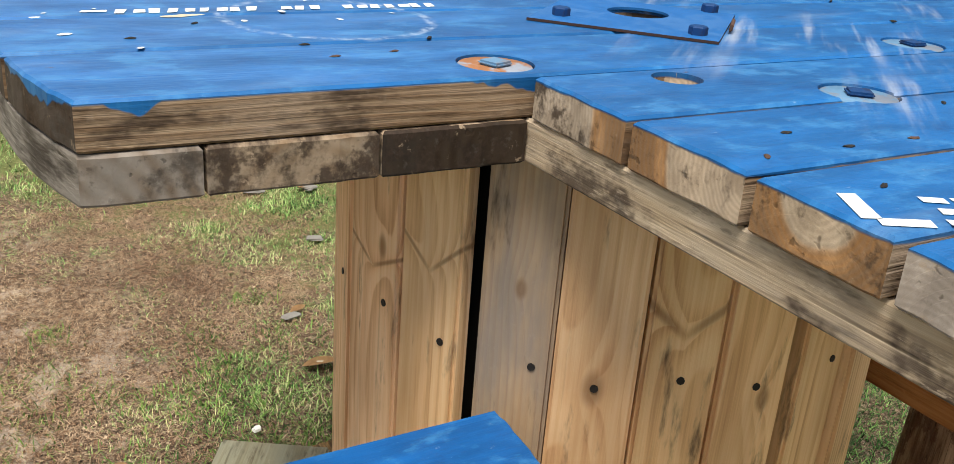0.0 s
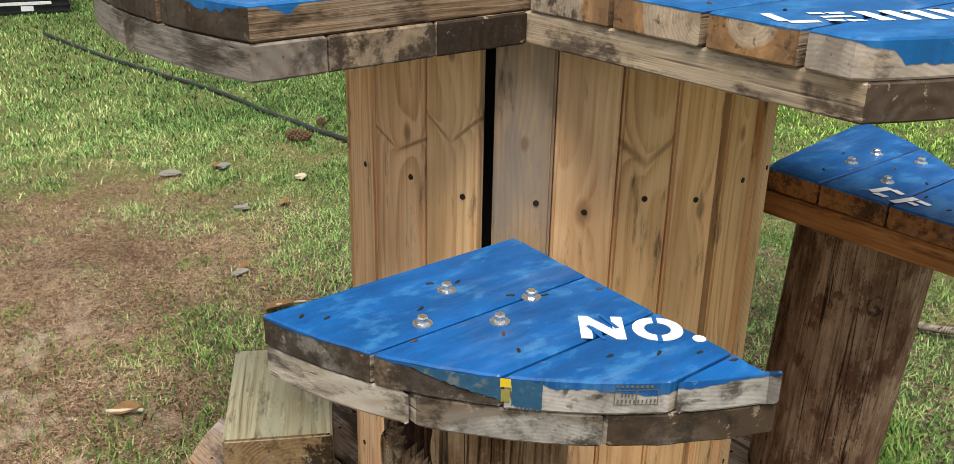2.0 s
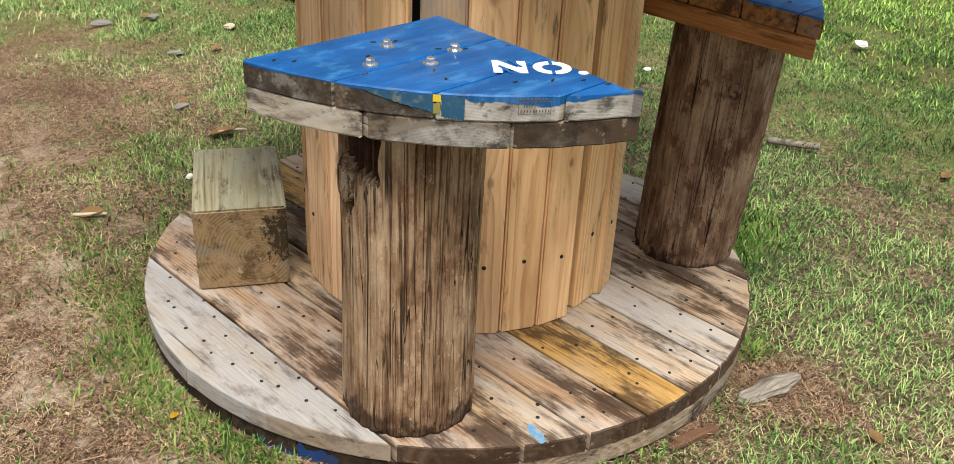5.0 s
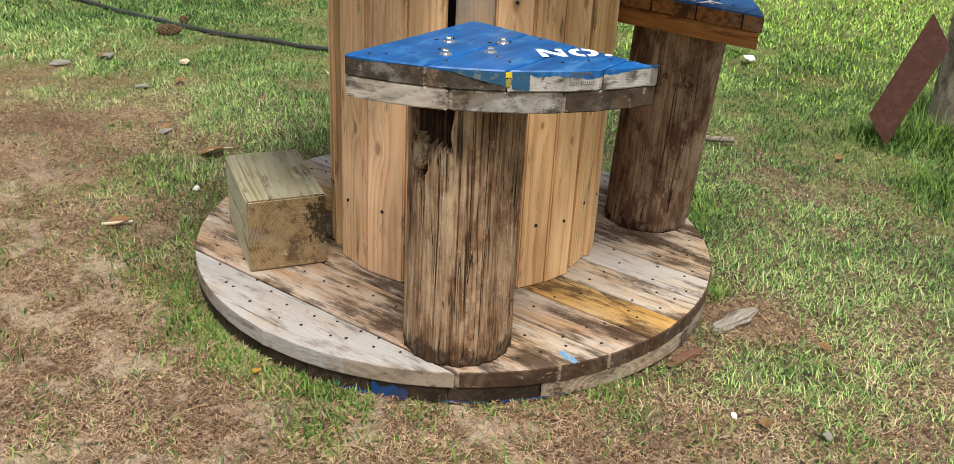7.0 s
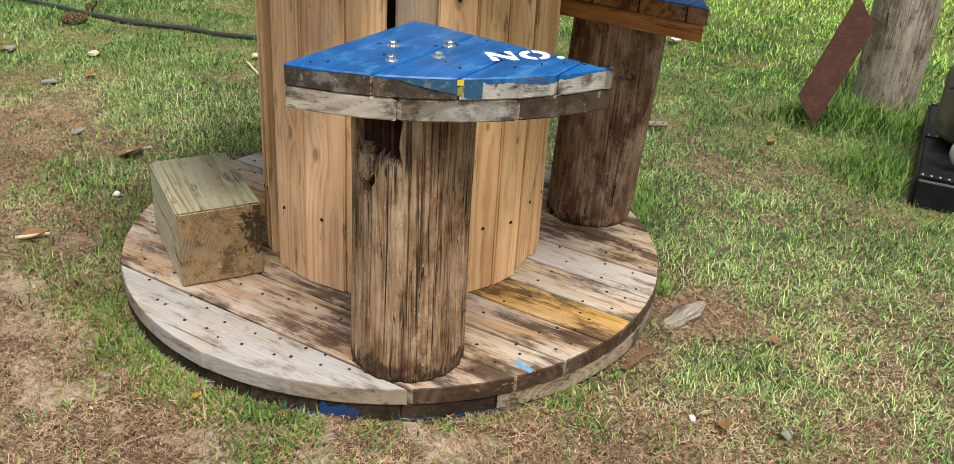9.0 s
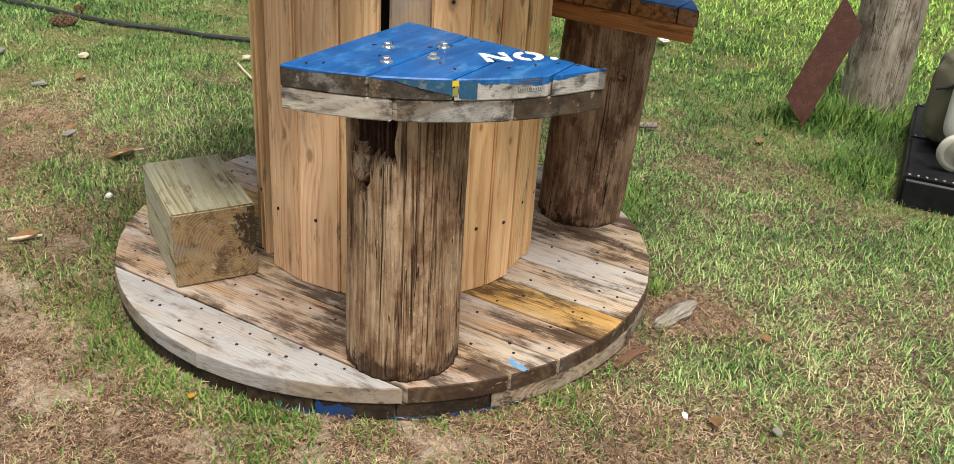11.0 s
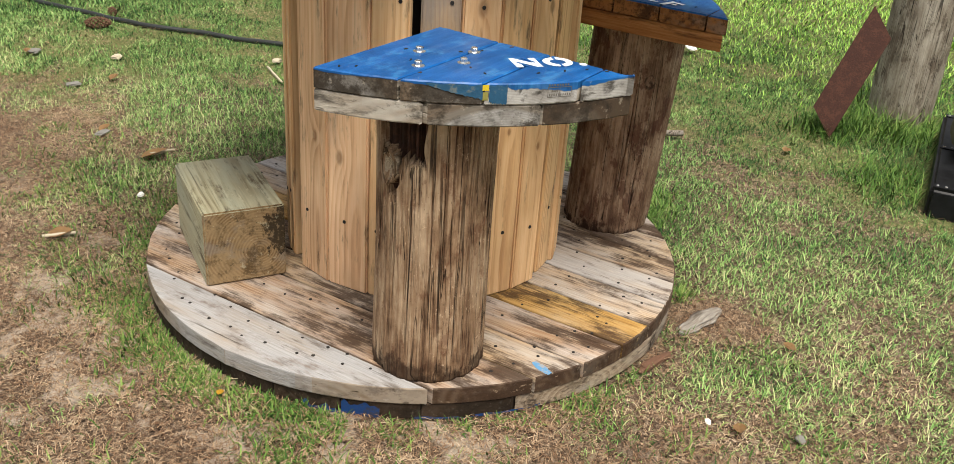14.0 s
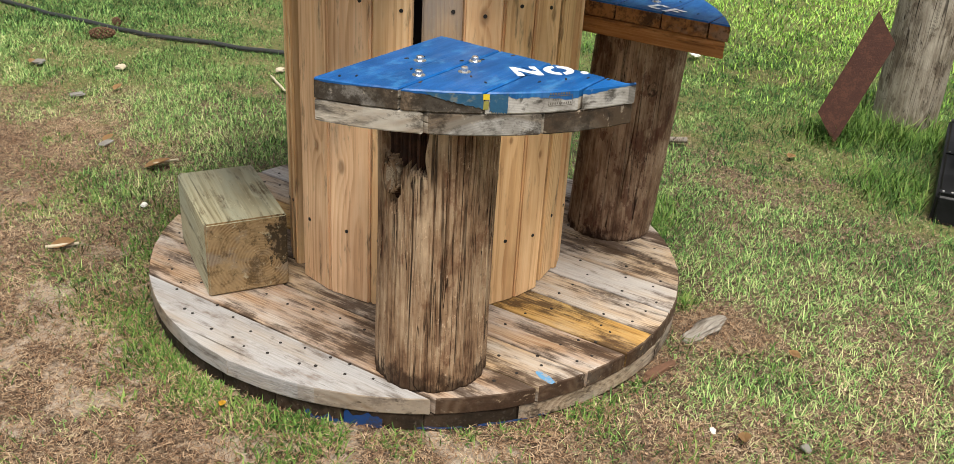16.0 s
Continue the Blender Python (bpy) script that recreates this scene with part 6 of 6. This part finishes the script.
# unseen leaf layer added overhead to block sky light near the hedge
n = 16000
cc = np.stack((8.6 + 15 * rng.random(n), -3.0 + 19 * rng.random(n), 3.2 + 2.2 * rng.random(n)), 1)
cc = cc[cc[:, 0] + cc[:, 1] > 16.2]
nr = rng.normal(size=(len(cc), 3)) * 0.5 + np.array((0, 0, 1.0))
nr /= np.linalg.norm(nr, axis=1)[:, None]
tagged(quads("shading_canopy", cc, nr, 0.16 + 0.14 * rng.random(len(cc)), hedge_mat, 0.6), "added unseen leaf canopy shading the hedge and lawn edge", "trees", kind="stuff")


# ---- grass and dry needles ----
def value_noise(x, y, cell, seed):
    r = np.random.default_rng(seed).random((256, 256))
    u, v = x / cell, y / cell
    i, j = np.floor(u).astype(int), np.floor(v).astype(int)
    fu, fv = u - i, v - j
    fu, fv = fu * fu * (3 - 2 * fu), fv * fv * (3 - 2 * fv)
    a, b, c, d = r[i % 256, j % 256], r[(i + 1) % 256, j % 256], r[i % 256, (j + 1) % 256], r[(i + 1) % 256, (j + 1) % 256]
    return (a * (1 - fu) + b * fu) * (1 - fv) + (c * (1 - fu) + d * fu) * fv


def spot(x, y, cx, cy, r, k=1.0):
    return k * np.exp(-((x - cx) ** 2 + (y - cy) ** 2) / r ** 2)


def greenness(x, y):
    """How much grass grows at a place, 0 to 1."""
    f = 0.55 + 0.75 * (value_noise(x + 50, y + 50, 0.33, 1) - 0.5) + 0.95 * (value_noise(x + 50, y + 50, 0.11, 2) - 0.5) + 0.4 * (value_noise(x + 50, y + 50, 0.04, 3) - 0.5)
    f += 0.24 * np.clip((x - 0.4) / 0.9, -0.3, 1.3) + 0.18 * np.clip((y - 3.0) / 1.5, -0.4, 1.6)
    f -= 0.36 * np.clip((0.9 - x) / 0.8, 0, 1) * np.clip((2.9 - y) / 0.8, 0, 1) + spot(x, y, -0.05, 1.30, 0.32, 0.45) + spot(x, y, 0.30, 2.40, 0.5, 0.32) + spot(x, y, 0.10, 0.28, 0.30, 0.42) + spot(x, y, 0.62, 0.02, 0.16, 0.2) + spot(x, y, 0.95, 0.10, 0.16, 0.45) + spot(x, y, 0.93, 0.17, 0.12, 1.3) + spot(x, y, 0.70, 0.19, 0.07, 0.9) + spot(x, y, 1.55, 0.35, 0.08, 0.5) + spot(x, y, 1.95, 0.25, 0.10, 0.6) + spot(x, y, 0.35, 3.1, 0.4, 0.2) + spot(x, y, 0.25, 2.45, 0.75, 0.10)
    f += spot(x, y, 0.85, -0.12, 0.42, 0.34) + spot(x, y, 1.4, -0.3, 0.6, 0.2) + spot(x, y, 1.75, 0.55, 0.6, 0.16) + spot(x, y, 0.75, 1.95, 0.25, 0.25) + spot(x, y, 1.32, 2.05, 0.35, 0.35) + spot(x, y, 1.5, 0.55, 0.35, 0.5) + spot(x, y, 0.10, 1.42, 0.13, 0.4)
    return np.clip(f, 0.0, 1.0)


def clear_of_things(x, y, extra=0.0):
    ok = (x - BASE_C[0]) ** 2 + (y - BASE_C[1]) ** 2 > (BASE_R + extra) ** 2
    ok &= (x - 2.905) ** 2 + (y - 0.115) ** 2 > 0.12 ** 2
    ok &= ~((x > 1.97) & (x < 2.84) & (y < -0.09 + 0.11 * (x - 2.4)) & (y > -0.7))
    ok &= y < WALL_Y - 0.02
    return ok


def blades(name, x, y, length, width, lean, material, label, category, rng, flat=False):
    """Bent blades of grass, three faces each, as one mesh."""
    n = len(x)
    gz = np.array([ground_height(float(a), float(b)) for a, b in zip(x, y)]) if n < 400000 else np.full(n, GROUND)
    a = rng.random(n) * 2 * np.pi
    d = np.stack((np.cos(a), np.sin(a), np.zeros(n)), 1)
    s = np.stack((-np.sin(a), np.cos(a), np.zeros(n)), 1) * (width / 2)[:, None]
    p0 = np.stack((x, y, gz - 0.003 + (0.006 + 0.01 * rng.random(n) if flat else 0.0)), 1)
    L = length[:, None]
    up = np.array((0, 0, 1.0))
    k = lean[:, None]
    p1 = p0 + L * 0.55 * (d * k * 0.88 + up * np.sqrt(np.clip(1 - (k * 0.88) ** 2, 0.0, 1)))
    p2 = p1 + L * 0.45 * (d * np.minimum(k * 1.25, 0.99) + up * np.sqrt(np.clip(1 - np.minimum(k * 1.25, 0.99) ** 2, 0.0, 1)) * np.where(k > 0.78, -0.3, 1.0))
    if flat:
        bend = (rng.random(n) - 0.5)[:, None] * 0.3
        p1 = p0 + L * 0.5 * d + s / width[:, None] * L * bend + up * 0.003
        p2 = p0 + L * d + up * (0.004 * (rng.random(n) - 0.3))[:, None]
    v = np.stack((p0 - s, p0 + s, p1 - s * 0.8, p1 + s * 0.8, p2), 1).reshape(-1, 3)
    me = bpy.data.meshes.new(name)
    b = 5 * np.arange(n)[:, None]
    loops = np.concatenate((b + np.array([0, 1, 3, 2]), b + np.array([2, 3, 4])), 1).ravel()
    starts = (7 * np.arange(n)[:, None] + np.array([0, 4])).ravel()
    me.vertices.add(5 * n)
    me.vertices.foreach_set("co", v.ravel())
    me.loops.add(7 * n)
    me.loops.foreach_set("vertex_index", loops.astype(np.int32))
    me.polygons.add(2 * n)
    me.polygons.foreach_set("loop_start", starts.astype(np.int32))
    me.update(calc_edges=True)
    me.validate()
    me.materials.append(material)
    return tagged(new(name, me), label, category, kind="stuff")


def scatter(rng, n, x0, x1, y0, y1, power=1.0, floor=0.0):
    x, y = x0 + (x1 - x0) * rng.random(n), y0 + (y1 - y0) * rng.random(n)
    keep = clear_of_things(x, y) & (rng.random(n) < np.maximum(greenness(x, y) ** power, floor))
    return x[keep], y[keep]


rng = np.random.default_rng(8)
x, y = scatter(rng, 780000, -0.9, 4.2, -0.95, 4.6, 1.3)
keep = rng.random(len(x)) < np.clip(1.6 - np.maximum(x - 2.4, y - 2.8) * 0.7, 0.15, 1.0)
x, y = x[keep], y[keep]
g = greenness(x, y)
blades("lawn_grass", x, y, (0.009 + 0.025 * rng.random(len(x)) ** 1.6) * (0.65 + 0.5 * g), 0.0014 + 0.0019 * rng.random(len(x)), 0.50 + 0.48 * rng.random(len(x)), grass_mat, "short patchy green and straw-coloured lawn grass", "grass", rng)
x, y = 0.2 + 8.5 * rng.random(170000), 2.9 + 5.5 * rng.random(170000)
keep = clear_of_things(x, y) & (rng.random(len(x)) < (0.25 + 0.75 * greenness(x, y)) * np.clip((y - 2.9) / 1.6, 0, 1)) & (x < 1.5 + 1.0 * y)
x, y = x[keep], y[keep]
blades("lawn_grass", x, y, 0.016 + 0.028 * rng.random(len(x)), 0.0034 + 0.0034 * rng.random(len(x)), 0.4 + 0.5 * rng.random(len(x)), grass_mat, "olive lawn grass further off", "grass", rng)
x, y = 2.6 + 6.0 * rng.random(115000), -2.2 + 5.6 * rng.random(115000)
keep = clear_of_things(x, y) & (rng.random(len(x)) < (0.4 + 0.6 * greenness(x, y)) * np.clip((x - 2.6) / 1.4, 0, 1))
x, y = x[keep], y[keep]
blades("lawn_grass", x, y, 0.016 + 0.028 * rng.random(len(x)), 0.0034 + 0.0034 * rng.random(len(x)), 0.4 + 0.5 * rng.random(len(x)), lush_mat, "bright green lawn grass further off", "grass", rng)
x, y = -4.0 + 7.5 * rng.random(85000), 6.0 + 16.0 * rng.random(85000)
keep = (x < 1.35 + 0.18 * (y - 8.3))
x, y = x[keep], y[keep]
blades("lawn_grass", x, y, 0.02 + 0.03 * rng.random(len(x)), 0.006 + 0.007 * rng.random(len(x)), 0.4 + 0.5 * rng.random(len(x)), tuft_mat, "green lawn grass beside the shed", "grass", rng)
# thinner grass over the rest of the lawn
x, y = -4.5 + 9.5 * rng.random(90000), -4.5 + 9.5 * rng.random(90000)
keep = clear_of_things(x, y) & ((x < -0.85) | (y < -0.9) | (y > 4.6) | (x > 4.2)) & (rng.random(len(x)) < 0.3 + 0.7 * greenness(x, y))
x, y = x[keep], y[keep]
blades("lawn_grass", x, y, 0.02 + 0.03 * rng.random(len(x)), 0.004 + 0.004 * rng.random(len(x)), 0.5 + 0.5 * rng.random(len(x)), grass_mat, "thin patchy grass on the open lawn", "grass", rng)
# long tufts round the pole, the plate, the box and the reel's rim
tx, ty = [], []
for cx, cy, rx, n in ((2.75, 0.10, 0.20, 1500), (2.55, 0.30, 0.12, 500), (2.15, -0.02, 0.16, 700), (1.40, 0.62, 0.14, 2200), (1.36, 0.95, 0.12, 800), (0.10, 1.30, 0.10, 500), (0.02, 1.10, 0.07, 350), (-0.02, 0.92, 0.06, 200), (0.05, 0.70, 0.06, 220), (0.12, 0.50, 0.05, 120), (1.30, 1.62, 0.2, 1600), (1.75, 1.95, 0.2, 1500), (0.60, 1.60, 0.15, 700), (-0.05, 0.62, 0.07, 420), (1.0, 0.28, 0.05, 200)):
    tx.append(cx + rx * rng.normal(size=n) * 0.6)
    ty.append(cy + rx * rng.normal(size=n) * 0.6)
for _ in range(190):
    cx, cy, n = rng.uniform(-0.8, 0.9), rng.uniform(-0.45, 2.4), int(rng.integers(20, 90))
    tx.append(cx + rng.uniform(0.025, 0.07) * rng.normal(size=n))
    ty.append(cy + rng.uniform(0.025, 0.07) * rng.normal(size=n))
for a0, a1, spread, n in ((146, 205, 0.045, 1700), (222, 262, 0.025, 260), (325, 358, 0.05, 800), (100, 146, 0.07, 700)):
    ra, rr = np.radians(rng.uniform(a0, a1, n)), BASE_R + 0.006 + np.abs(rng.normal(size=n)) * spread
    tx.append(BASE_C[0] + rr * np.cos(ra))
    ty.append(BASE_C[1] + rr * np.sin(ra))
x, y = np.concatenate(tx), np.concatenate(ty)
keep = clear_of_things(x, y, 0.004)
x, y = x[keep], y[keep]
far = np.clip((x - 0.6) / 1.6, 0, 1)
blades("grass_tufts", x, y, (0.022 + 0.032 * rng.random(len(x))) * (0.75 + 0.7 * far + 1.3 * np.clip(x - 1.9, 0, 1)), 0.0022 + 0.0025 * rng.random(len(x)), 0.45 + 0.5 * rng.random(len(x)), tuft_mat, "longer green grass tufts at the edges", "grass", rng)
n = 230000
x, y = -0.9 + 4.2 * rng.random(n), -0.95 + 4.6 * rng.random(n)
keep = clear_of_things(x, y) & (rng.random(n) < 0.92 - 0.88 * greenness(x, y))
x, y = x[keep], y[keep]
blades("dry_needles", x, y, 0.007 + 0.036 * rng.random(len(x)) ** 2, 0.0008 + 0.0010 * rng.random(len(x)), np.full(len(x), 0.9), straw_mat, "brown dry needles and straw on the soil", "straw", rng, flat=True)
n = 210000
x, y = -0.75 + 1.8 * rng.random(n), -0.7 + 3.9 * rng.random(n)
keep = clear_of_things(x, y) & (rng.random(n) < 1.0 - 0.9 * greenness(x, y))
x, y = x[keep], y[keep]
blades("dry_needles", x, y, 0.004 + 0.026 * rng.random(len(x)) ** 2, 0.0006 + 0.0013 * rng.random(len(x)), np.full(len(x), 0.9), straw_mat, "dense brown needles and bark shreds on bare soil", "straw", rng, flat=True)
# crumbs of sand and chips
n = 26000
x, y = -0.9 + 2.4 * rng.random(n), -0.9 + 4.2 * rng.random(n)
keep = clear_of_things(x, y) & (rng.random(n) < 1.0 - greenness(x, y))
x, y = x[keep], y[keep]
c = np.stack((x, y, np.array([ground_height(float(a), float(b)) for a, b in zip(x, y)]) + 0.004), 1)
nr = rng.normal(size=(len(x), 3)) * 0.35 + np.array((0, 0, 1.0))
nr /= np.linalg.norm(nr, axis=1)[:, None]
tagged(quads("wood_crumbs", c, nr, 0.0012 + 0.0052 * rng.random(len(x)) ** 3, straw_mat, 0.7), "pale crumbs of wood and sand on the soil", "crumbs", kind="stuff")
